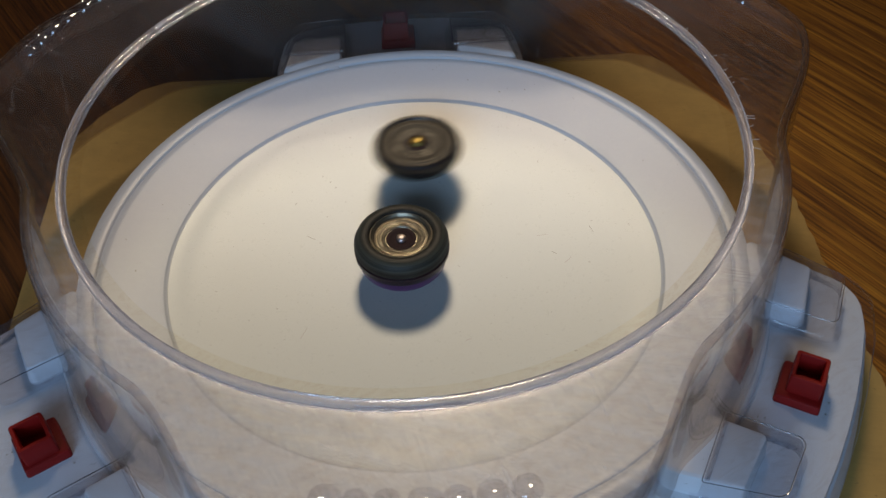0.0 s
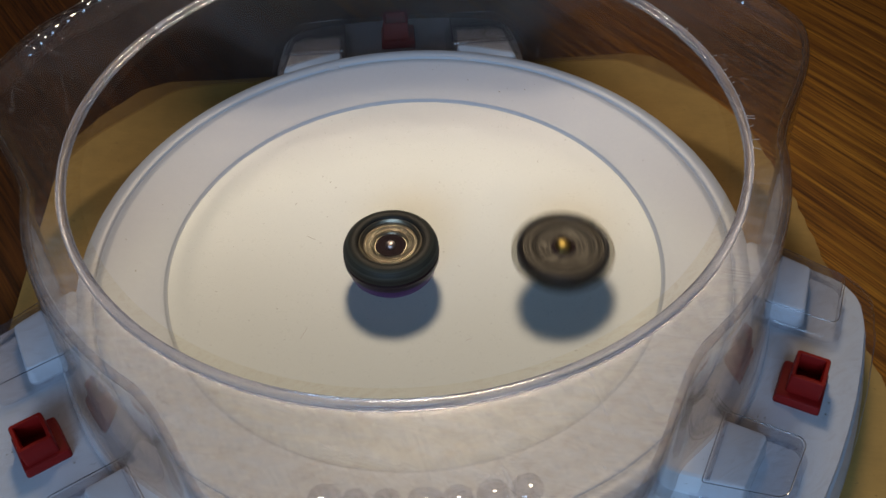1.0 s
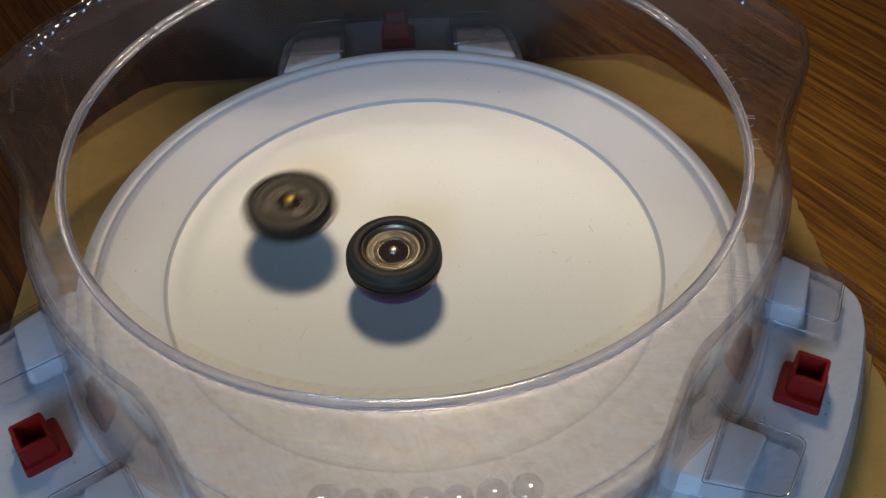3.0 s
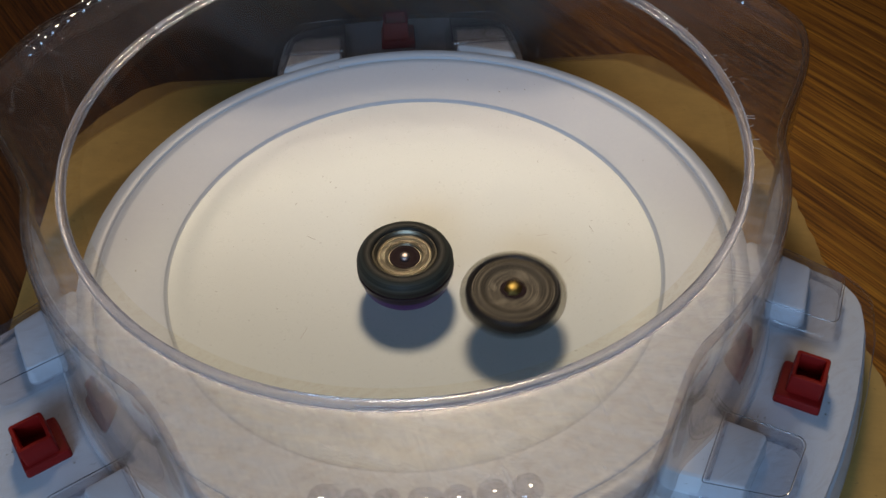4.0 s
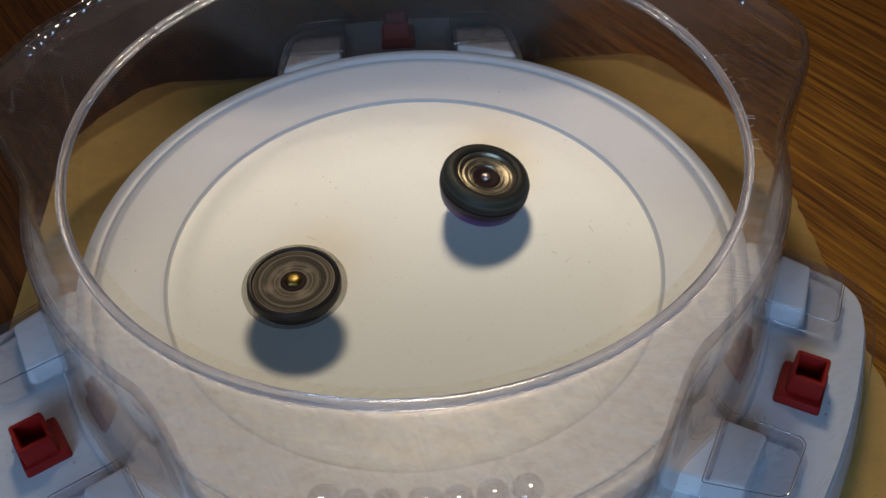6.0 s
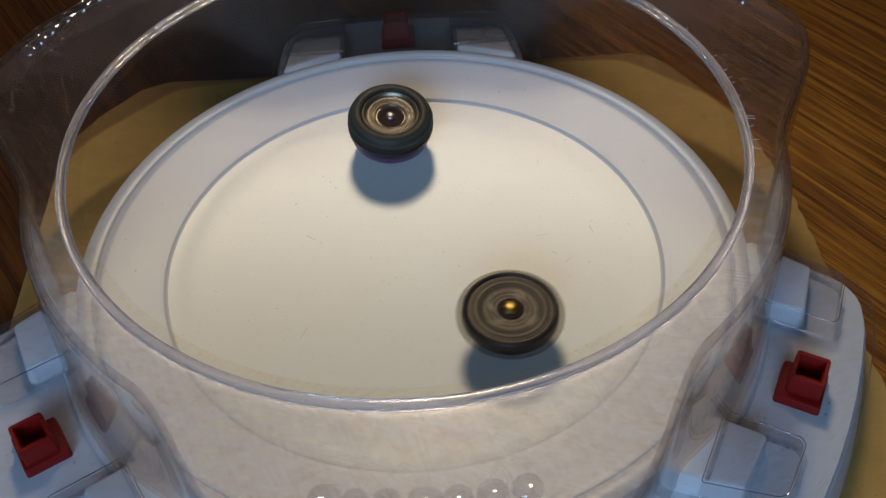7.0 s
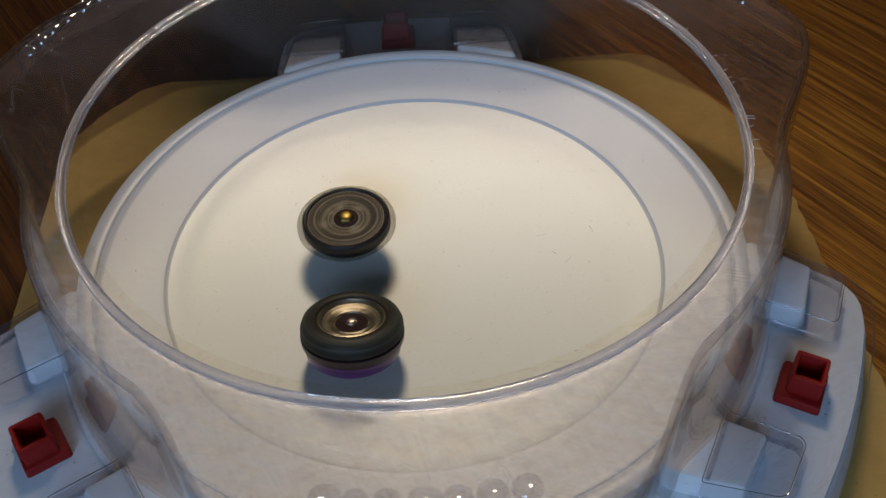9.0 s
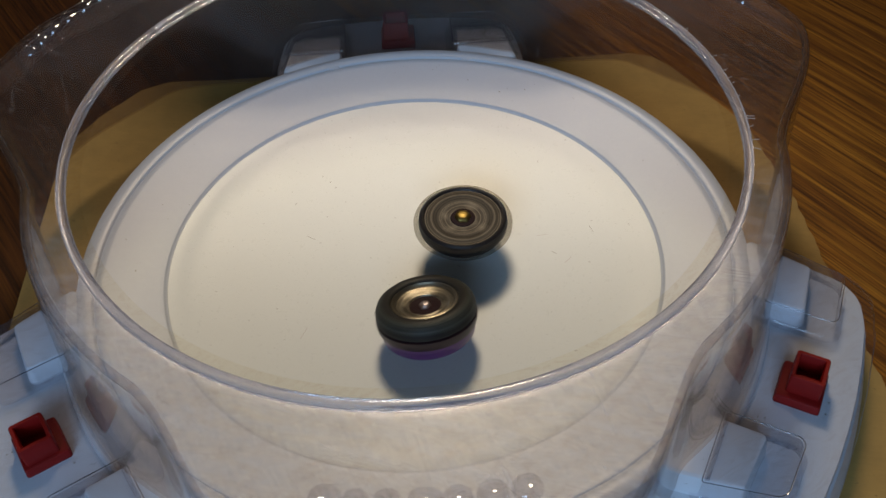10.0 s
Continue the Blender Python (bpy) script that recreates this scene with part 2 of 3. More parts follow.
KRAFT = kraft_paper()
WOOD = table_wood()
TEAL = ringed("teal_black_ring", [(0.40, (0.014, 0.010, 0.008)), (0.52, (0.028, 0.024, 0.019)), (0.62, (0.075, 0.078, 0.062))], 220, 0.5, 0.0, 1.0, 0.0)
TEAL.node_tree.nodes["Principled BSDF"].inputs["Specular IOR Level"].default_value = 0.28
DARK = ringed("dark_brown_plastic", [(0.3, (0.012, 0.009, 0.008)), (0.7, (0.035, 0.026, 0.024))], 260, 0.35, 0.0, 2.0, 0.2)
MAROON = ringed("dark_maroon_plastic", [(0.3, (0.020, 0.006, 0.008)), (0.7, (0.055, 0.018, 0.022))], 240, 0.35, 0.0, 4.0, 0.15)
BOWL = ringed("brushed_bronze_disc", [(0.36, (0.11, 0.092, 0.072)), (0.47, (0.36, 0.31, 0.23)), (0.55, (0.52, 0.44, 0.32)), (0.65, (0.86, 0.77, 0.58))], 700, 0.36, 0.9, 3.0)
GREY = ringed("grey_streaked_disc", [(0.36, (0.022, 0.015, 0.009)), (0.47, (0.075, 0.056, 0.037)), (0.55, (0.125, 0.096, 0.065)), (0.66, (0.42, 0.34, 0.24))], 820, 0.50, 0.1, 9.3)
GREY.node_tree.nodes["Principled BSDF"].inputs["Specular IOR Level"].default_value = 0.3
PURPLE = ringed("purple_plastic", [(0.3, (0.07, 0.014, 0.10)), (0.7, (0.19, 0.055, 0.26))], 150, 0.3, 0.0, 5.0, 0.3)
HUB = plain("maroon_hub", (0.030, 0.011, 0.013), 0.65)
HUB.node_tree.nodes["Principled BSDF"].inputs["Specular IOR Level"].default_value = 0.2
STEEL = plain("bright_steel", (0.80, 0.68, 0.66), 0.42, 1.0)
BRASS = plain("brass_bolt", (0.40, 0.28, 0.08), 0.42, 1.0)
GRIME = plain("grey_grime", (0.38, 0.36, 0.33), 0.8)
TICK = plain("whitened_scratch", (0.62, 0.58, 0.56), 0.6)
JOINT_SHADE = plain("joint_shade_slate", (0.055, 0.065, 0.095), 0.45)
BLUR_RING = smoky_plastic()
SMOKE = plain("dark_green_plastic", (0.02, 0.028, 0.024), 0.35)
PAINT = plain("wall_paint", (0.11, 0.088, 0.068), 0.8, 0, 0.1, 3)
CEIL = plain("ceiling_paint", (0.26, 0.235, 0.20), 0.9, 0, 0.06, 3)
FLOORM = plain("floor_boards", (0.16, 0.09, 0.045), 0.5, 0, 0.3, 6)
NAVY = plain("matte_navy", (0.007, 0.008, 0.012), 0.9, 0, 0.4, 40)


# ---- mesh helpers ----
def finish(name, bm, material, parent=None, label="", smooth=True, angle=35):
    mesh = bpy.data.meshes.new(name)
    bmesh.ops.recalc_face_normals(bm, faces=bm.faces)
    for f in bm.faces:
        f.smooth = smooth
    if smooth:
        for e in bm.edges:
            if len(e.link_faces) == 2 and e.calc_face_angle(0) > radians(angle):
                e.smooth = False
    bm.to_mesh(mesh)
    bm.free()
    mesh.materials.append(material)
    ob = new(name, mesh)
    if parent:
        ob.parent = parent
    if label:
        tagged(ob, label)
    return ob


part = finish


def lathe(profile, steps=96, closed=False):
    """Turn a profile of (r, z) round the z axis."""
    bm = bmesh.new()
    rings = []
    for r, z in profile:
        if r < 1e-6:
            rings.append([bm.verts.new((0, 0, z))])
        else:
            rings.append([bm.verts.new((r * math.cos(2 * math.pi * i / steps), r * math.sin(2 * math.pi * i / steps), z)) for i in range(steps)])
    pairs = list(zip(rings, rings[1:])) + ([(rings[-1], rings[0])] if closed else [])
    for a, b in pairs:
        for i in range(steps):
            j = (i + 1) % steps
            if len(a) == 1 and len(b) == 1:
                continue
            if len(a) == 1:
                bm.faces.new((a[0], b[i], b[j]))
            elif len(b) == 1:
                bm.faces.new((a[i], b[0], a[j]))
            else:
                bm.faces.new((a[i], b[i], b[j], a[j]))
    return bm


def rounded_outline(points, radius, steps=6):
    """Outline of a polygon with its corners rounded; radius may be one number or one a corner."""
    out, n = [], len(points)
    for i, p in enumerate(points):
        rad = radius[i] if isinstance(radius, (list, tuple)) else radius
        p, a, b = Vector(p), Vector(points[i - 1]), Vector(points[(i + 1) % n])
        da, db = (a - p).normalized(), (b - p).normalized()
        half = da.angle(db) / 2
        cut = min(rad / math.tan(half), (a - p).length * 0.49, (b - p).length * 0.49)
        rr = cut * math.tan(half)
        centre = p + (da + db).normalized() * (rr / math.sin(half))
        s, e = p + da * cut - centre, p + db * cut - centre
        for k in range(steps + 1):
            v = s.lerp(e, k / steps)
            v = v.normalized() * rr if v.length > 1e-9 else v
            out.append(centre + v)
    return out


def prism(outline, levels, cap_bottom=True, cap_top=True):
    """Stack outlines: levels of (z, inset towards the outline's middle)."""
    bm = bmesh.new()
    n = len(outline)
    mid = sum((Vector(p) for p in outline), Vector((0, 0))) / n
    rings = []
    for z, inset in levels:
        ring = []
        for i, p in enumerate(outline):
            p = Vector(p)
            t = (Vector(outline[(i + 1) % n]) - Vector(outline[i - 1]))
            t = t.normalized() if t.length > 1e-9 else Vector((1, 0))
            nrm = Vector((t.y, -t.x))
            if nrm.dot(p - mid) < 0:
                nrm = -nrm
            q = p - nrm * inset
            ring.append(bm.verts.new((q.x, q.y, z)))
        rings.append(ring)
    for a, b in zip(rings, rings[1:]):
        for i in range(n):
            j = (i + 1) % n
            bm.faces.new((a[i], a[j], b[j], b[i]))
    if cap_bottom:
        bm.faces.new(list(reversed(rings[0])))
    if cap_top:
        bm.faces.new(rings[-1])
    return bm


def box(lo, hi, bevel=0.0, segments=2):
    bm = bmesh.new()
    bmesh.ops.create_cube(bm, size=1)
    for v in bm.verts:
        v.co = Vector([lo[k] + (v.co[k] + 0.5) * (hi[k] - lo[k]) for k in range(3)])
    if bevel:
        bmesh.ops.bevel(bm, geom=list(bm.edges), offset=bevel, segments=segments, affect="EDGES", profile=0.5)
    return bm


def turn_mesh(bm, degrees):
    bmesh.ops.transform(bm, matrix=Matrix.Rotation(radians(degrees), 4, "Z"), verts=bm.verts)
    return bm


# ---- room ----
FLOOR_Z = TABLE_Z - 0.74


def build_room():
    x0, x1, y0, y1, z1 = -2.0, 2.0, -2.0, 2.4, 1.75
    tagged(finish("floor", box((x0, y0, FLOOR_Z - 0.1), (x1, y1, FLOOR_Z)), FLOORM), "dark wooden room floor under the table", "floor", kind="structure")
    tagged(finish("ceiling", box((x0, y0, z1), (x1, y1, z1 + 0.1)), CEIL), "plain off-white room ceiling", "ceiling", kind="structure")
    tagged(finish("wall_north", box((x0, y1, FLOOR_Z), (x1, y1 + 0.12, z1)), PAINT), "plain beige painted wall", "wall", kind="structure")
    tagged(finish("wall_east", box((x1, y0, FLOOR_Z), (x1 + 0.12, y1, z1)), PAINT), "plain beige painted wall", "wall", kind="structure")
    tagged(finish("wall_west", box((x0 - 0.12, y0, FLOOR_Z), (x0, y1, z1)), PAINT), "plain beige painted wall", "wall", kind="structure")
    bm = bmesh.new()
    wx0, wx1, wz0, wz1 = -1.2, 0.2, 0.45, 1.55
    for lo, hi in (((x0, FLOOR_Z), (wx0, z1)), ((wx1, FLOOR_Z), (x1, z1)), ((wx0, FLOOR_Z), (wx1, wz0)), ((wx0, wz1), (wx1, z1))):
        piece = box((lo[0], y0 - 0.12, lo[1]), (hi[0], y0, hi[1]))
        me = bpy.data.meshes.new("tmp")
        piece.to_mesh(me)
        piece.free()
        bm.from_mesh(me)
        bpy.data.meshes.remove(me)
    tagged(finish("wall_south", bm, PAINT), "plain beige painted wall with a window opening", "wall", kind="structure")


build_room()


# ---- table and board ----
def build_table():
    table = tagged(new("table"), "varnished brown oak table with straight grain", "table")
    table.location = (0, 0, TABLE_Z)
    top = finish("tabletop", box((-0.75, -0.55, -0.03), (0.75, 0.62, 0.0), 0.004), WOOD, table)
    for sx in (-0.68, 0.68):
        for sy in (-0.48, 0.55):
            finish("leg", box((sx - 0.03, sy - 0.03, -0.74), (sx + 0.03, sy + 0.03, -0.03), 0.003), WOOD, table)
    return table


build_table()


def build_board():
    rng = random.Random(4)
    pts = [(-0.2135, -0.34), (0.2235, -0.34), (0.2195, 0.050), (0.2110, 0.118), (0.1790, 0.1815), (0.1690, 0.1935), (0.1560, 0.1985), (-0.120, 0.1985), (-0.1535, 0.2005), (-0.1720, 0.1935), (-0.1945, 0.1685), (-0.2095, 0.1450), (-0.2125, 0.1280)]
    fine = []
    for i, p in enumerate(pts):
        a, b = Vector(p), Vector(pts[(i + 1) % len(pts)])
        steps = max(2, int((b - a).length / 0.004))
        side = Vector((b - a).yx).normalized()
        side.y = -side.y
        for k in range(steps):
            torn = rng.uniform(-0.0007, 0.0007) if 0.218 < a.x or 0.218 < b.x else rng.uniform(-0.0002, 0.0002)
            fine.append(a.lerp(b, k / steps) + side * torn)
    bm = prism(fine, [(TABLE_Z, 0.0), (KRAFT_Z - 0.0003, 0.0), (KRAFT_Z, 0.0003)])
    return tagged(finish("cardboard_sheet", bm, KRAFT), "flat brown kraft cardboard sheet with cut corners", "cardboard")


build_board()


# unseen block out of view, added to shade the far corner plate
def build_shade_block():
    case = tagged(new("shade_block"), "unseen upright dark navy block behind the stadium, added for its shadow", "case")
    case.location = (0.000, 0.332, TABLE_Z)
    part("body", box((-0.118, -0.03, 0), (0.108, 0.09, 0.305), 0.010, 3), NAVY, case)
    part("block_band", box((-0.119, -0.0312, 0.215), (0.109, 0.0912, 0.2175), 0.0008), NAVY, case)
    return case


build_shade_block()


# ---- stadium ----
PLATE_Z = -0.003
LOBES = (-30, 90, 210)


def dish_z(r):
    rise = -0.012 + 0.0120 * min(r / 0.121, 1.0) ** 2
    return rise if r < 0.111 else min(rise, -0.00190 + 0.160 * (r - 0.111))


def build_stadium():
    stadium = tagged(new("toy_stadium"), "round white plastic spinning top stadium with three corner plates", "stadium")
    stadium.location = (0, 0, 0)
    prof = [(0, dish_z(0))] + [(0.123 * k / 20, dish_z(0.123 * k / 20)) for k in range(1, 21)]
    prof += [(0.1237, 0.0002), (0.1236, -0.004), (0.0, -0.016)]
    part("dish", lathe(prof, 192), DISHWHITE, stadium, "shallow scuffed white dish with the lamp's warmth put into its colour")
    prof = [(0.1230, -0.0010), (0.1236, 0.0004), (0.1242, 0.0006), (0.1246, 0.0008), (0.1249, 0.0011), (0.1255, 0.0013), (0.1261, 0.00136), (0.1272, 0.00155)]
    prof += [(0.140, 0.0042), (0.1528, 0.0072), (0.1554, 0.0077), (0.1561, 0.0076), (0.1565, 0.0070), (0.1569, 0.0070), (0.1573, 0.0077), (0.1580, 0.0081)]
    prof += [(0.1610, 0.0086), (0.1640, 0.0085), (0.1656, 0.0073), (0.1663, 0.0045), (0.1668, -0.0120), (0.1600, KRAFT_Z + 0.001), (0.150, KRAFT_Z)]
    prof += [(0.0, KRAFT_Z), (0.0, KRAFT_Z + 0.002), (0.1230, KRAFT_Z + 0.002)]
    part("sloping_brim", lathe(prof, 192, True), WHITE, stadium, "sloping cool white brim with two raised rings")
    # small rubbed marks and specks on the brim and the dish
    rng = random.Random(21)
    for k in range(18):
        a, r = rng.uniform(0, 360), rng.choice((rng.uniform(0.05, 0.110), rng.uniform(0.129, 0.150)))
        z = dish_z(r) if r < 0.12 else 0.00155 + (r - 0.1272) * 0.2135
        slope = 2 * 0.0120 * r / 0.121 ** 2 if r < 0.12 else 0.2135
        long, wide = (rng.uniform(0.0012, 0.0040), 0.00012) if k % 3 else (0.0004, 0.0003)
        bm = box((-long, -wide, -0.00012), (long, wide, 0.00007), 0.00005, 1)
        m = Matrix.Rotation(radians(a), 4, "Z") @ Matrix.Translation((r, 0, z)) @ Matrix.Rotation(-math.atan(slope), 4, "Y") @ Matrix.Rotation(rng.uniform(0, 3.1), 4, "Z")
        bmesh.ops.transform(bm, matrix=m, verts=bm.verts)
        part("rub_mark", bm, GRIME if k % 3 != 1 else TICK, stadium)
    # dark specks on the corner plates
    for a in LOBES:
        for k in range(7):
            size = rng.uniform(0.0003, 0.0006)
            bm = lathe([(size, -0.0001), (size * 0.8, 0.00012), (0, 0.00016)], 7)
            m = Matrix.Rotation(radians(a), 4, "Z") @ Matrix.Translation((rng.uniform(0.178, 0.209), rng.uniform(-0.030, 0.030), PLATE_Z))
            bmesh.ops.transform(bm, matrix=m, verts=bm.verts)
            part("grit_speck", bm, GRIME, stadium)
    half = [(0.150, 0.0775), (0.180, 0.0762), (0.1985, 0.0735), (0.2086, 0.0655), (0.2136, 0.0500), (0.2160, 0.0280), (0.2170, 0.0090)]
    pts = [(u, -v) for u, v in half] + [(u, v) for u, v in reversed(half)]
    for a in LOBES:
        line = rounded_outline(pts, [0.001, 0.03, 0.02, 0.02, 0.04, 0.08, 0.1, 0.1, 0.08, 0.04, 0.02, 0.02, 0.03, 0.001])
        bm = prism(line, [(KRAFT_Z, -0.0065), (KRAFT_Z + 0.003, -0.0060), (PLATE_Z - 0.006, -0.0016), (PLATE_Z - 0.0052, -0.0004), (PLATE_Z - 0.0015, 0.0), (PLATE_Z - 0.0004, 0.0004), (PLATE_Z, 0.0015)])
        part("corner_plate", turn_mesh(bm, a), WHITE, stadium)
        for s in (-1, 1):
            v0, v1 = (0.036, 0.066)
            quad = [(0.150, s * v0), (0.186, s * v0), (0.183, s * v1), (0.150, s * (v1 + 0.006))]
            if s < 0:
                quad.reverse()
            line = rounded_outline(quad, 0.003, 4)
            bm = prism(line, [(PLATE_Z - 0.001, -0.0012), (0.0062, 0.0002), (0.0076, 0.0009), (0.0081, 0.002)])
            part("raised_block", turn_mesh(bm, a), WHITE, stadium)
    # dark blocks painting the gap's shade where the brim joins each corner plate
    for a in LOBES:
        for b in (a - 14.5, a + 14.5):
            shade_line = rounded_outline([(0.1662, -0.0042), (0.1712, -0.0034), (0.1712, 0.0034), (0.1662, 0.0042)], 0.0014, 4)
            part("joint_shade", turn_mesh(prism(shade_line, [(PLATE_Z - 0.001, 0), (0.0052, 0.0), (0.0060, 0.0005), (0.0063, 0.0012)]), b), JOINT_SHADE, stadium, "dark slate block painting the shade of a joint gap")
    return stadium


build_stadium()


# ---- red sockets ----
def build_socket():
    socket = tagged(new("plastic_socket"), "small red plastic square socket with a hollow top", "socket", "sockets on the corner plates")
    hole = [(-0.0050, -0.0054), (0.0070, -0.0054), (0.0070, 0.0076), (-0.0050, 0.0076)]
    base = rounded_outline([(-0.0112, -0.0118), (0.0112, -0.0118), (0.0112, 0.0118), (-0.0112, 0.0118)], 0.0016, 4)
    part("base_flange", prism(base, [(0, 0), (0.0034, 0.0003), (0.0041, 0.0007), (0.0044, 0.0014)]), RED, socket)
    outer = rounded_outline([(-0.0070, -0.0075), (0.0091, -0.0075), (0.0091, 0.0098), (-0.0070, 0.0098)], 0.0013, 4)
    inner = rounded_outline(hole, 0.0006, 4)
    mid = Vector((0.0010, 0.0011))
    bm = bmesh.new()
    levels = [(outer, 0.0040), (outer, 0.0138), ([mid + (p - mid) * 0.96 for p in outer], 0.0145), ([mid + (p - mid) * 1.05 for p in inner], 0.0145), (inner, 0.0140), (inner, 0.0015)]
    rings = [[bm.verts.new((p.x, p.y, z)) for p in line] for line, z in levels]
    for a, b in zip(rings, rings[1:]):
        for i in range(len(a)):
            j = (i + 1) % len(a)
            bm.faces.new((a[i], a[j], b[j], b[i]))
    bm.faces.new(rings[-1])
    part("collar", bm, RED, socket)
    part("cross_bar", box((-0.0050, 0.0006, 0.0016), (0.0070, 0.0020, 0.0075), 0.0002), RED, socket)
    for ob in socket.children:
        ob.data.transform(Matrix.Diagonal((0.90, 0.92, 1.10, 1)))
    return socket


def place_sockets():
    first = build_socket()
    for k, a in enumerate(LOBES):
        c, s = math.cos(radians(a)), math.sin(radians(a))
        m = pose(0.1932 * c - 0.0002 * s, 0.1932 * s + 0.0002 * c, PLATE_Z, 0, 0, a)
        if k:
            copy_thing(first, m)
        else:
            first.matrix_basis = m


place_sockets()


# ---- clear cover ----
def cover_radius(a):
    """Outer radius of the cover's shoulder at the angle a (degrees): three flat bulges between the corner plates."""
    d = (a - 30 + 60) % 120 - 60
    t = abs(d)
    if a % 360 < 190:
        # the two bulges away from the front run back towards the middle
        flat = 0.2035 / math.cos(radians((a - 47.2) if a < 90 else (a - 132.8)))
    else:
        flat = 0.2005 / math.cos(radians(d))
    # side of the bulge runs back from its rounded corner to the round wall
    s = min(max((t - 11.5) / 28.0, 0.0), 1.0)
    side = 0.2115 + (0.1670 - 0.2115) * (s * s * (3 - 2 * s)) ** 0.8
    blend = 0.004
    k = max(0.0, min(1.0, 0.5 + 0.5 * (side - flat) / blend))
    return side + (flat - side) * k - blend * k * (1 - k)


def build_cover():
    cover = tagged(new("clear_cover"), "clear scratched plastic stadium cover with a round opening", "cover")
    steps = 360
    # lip round the opening
    lip = [(0.1465, 0.0834), (0.1462, 0.0856), (0.1464, 0.0867), (0.1469, 0.08715), (0.1477, 0.08735), (0.1488, 0.0873), (0.1496, 0.08705), (0.1501, 0.0864), (0.1502, 0.0850), (0.1500, 0.0836), (0.1490, 0.0830), (0.1474, 0.0830)]
    ob = part("rim", lathe(lip, 192, True), RIM, cover, "thick clear rounded rim")
    ob.visible_shadow = False
    ring = lathe([(0.1404, 0.0842), (0.1462, 0.0844), (0.1464, 0.0846)], 192)
    part("inner_flange", ring, INNER, cover, "thin clear flange inside the rim")
    # short scuff ticks along the outside of the rim
    rng = random.Random(3)
    for k in range(22):
        a = radians(-12 + rng.uniform(0, 36))
        r0, length = 0.1500, rng.uniform(0.001, 0.0045)
        bm = box((0, -0.00012, 0), (length, 0.00012, 0.0002), 0.00005, 1)
        bmesh.ops.transform(bm, matrix=Matrix.Translation((r0 * math.cos(a), r0 * math.sin(a), 0.0843)) @ Matrix.Rotation(a + rng.uniform(-0.7, 0.7), 4, "Z"), verts=bm.verts)
        part("scuff_tick", bm, TICK, cover)
    # shoulder sheet and wall: one skin with thickness
    bm = bmesh.new()
    top = 0.0842

    def section(a):
        r = cover_radius(a)
        f = 0.006
        pts = [(0.1495, top)] + [(0.1495 + (r - f - 0.1495) * k / 3, top) for k in (1, 2, 3)]
        pts += [(r - f + f * math.sin(radians(q)), top - f + f * math.cos(radians(q))) for q in (15, 30, 45, 60, 75, 90)]
        foot = r + 0.0035
        near = max(0.0, 1 - abs((a + 30 + 60) % 120 - 60) / 26.0)
        foot = foot + (0.1735 - foot) * min(1.0, near * 1.6)
        for k in range(1, 7):
            s = k / 6
            pts.append((r + (foot - r) * s, top - f - (top - f + 0.001) * s))
        return pts

    rings = []
    for i in range(steps):
        a = 360 * i / steps
        c, s = math.cos(radians(a)), math.sin(radians(a))
        rings.append([bm.verts.new((r * c, r * s, z)) for r, z in section(a)])
    split = 11
    wall = bmesh.new()
    copy = [[wall.verts.new(v.co) for v in ring[split - 1:]] for ring in rings]
    for i in range(steps):
        p, q = rings[i], rings[(i + 1) % steps]
        for k in range(split - 1):
            bm.faces.new((p[k], q[k], q[k + 1], p[k + 1]))
        p, q = copy[i], copy[(i + 1) % steps]
        for k in range(len(p) - 1):
            wall.faces.new((p[k], q[k], q[k + 1], p[k + 1]))
    for ring in rings:
        for v in ring[split:]:
            bm.verts.remove(v)
    ob = part("shoulder", bm, SHEET, cover, "flat clear shoulder with fine scratches")
    mod = ob.modifiers.new("thickness", "SOLIDIFY")
    mod.thickness, mod.offset, mod.use_rim = 0.0016, -1, False
    ob = part("wall", wall, WALLTHIN, cover, "upright clear wall of the cover")
    mod = ob.modifiers.new("thickness", "SOLIDIFY")
    mod.thickness, mod.offset, mod.use_rim = 0.0016, -1, False
    # dense rounded edge where the shoulder turns down into the wall
    edge, rows = bmesh.new(), []
    for i in range(steps):
        a = 360 * i / steps
        r, c, q = cover_radius(a) - 0.0026, math.cos(radians(a)), math.sin(radians(a))
        rows.append([edge.verts.new(((r + 0.0019 * math.cos(b)) * c, (r + 0.0019 * math.cos(b)) * q, top - 0.0040 + 0.0019 * math.sin(b))) for b in (0.4, 1.4, 2.45, 3.5, 4.55, 5.6)])
    for i in range(steps):
        p, q = rows[i], rows[(i + 1) % steps]
        for k in range(6):
            edge.faces.new((p[k], p[(k + 1) % 6], q[(k + 1) % 6], q[k]))
    part("shoulder_edge", edge, EDGE, cover, "dense smoky rounded edge")
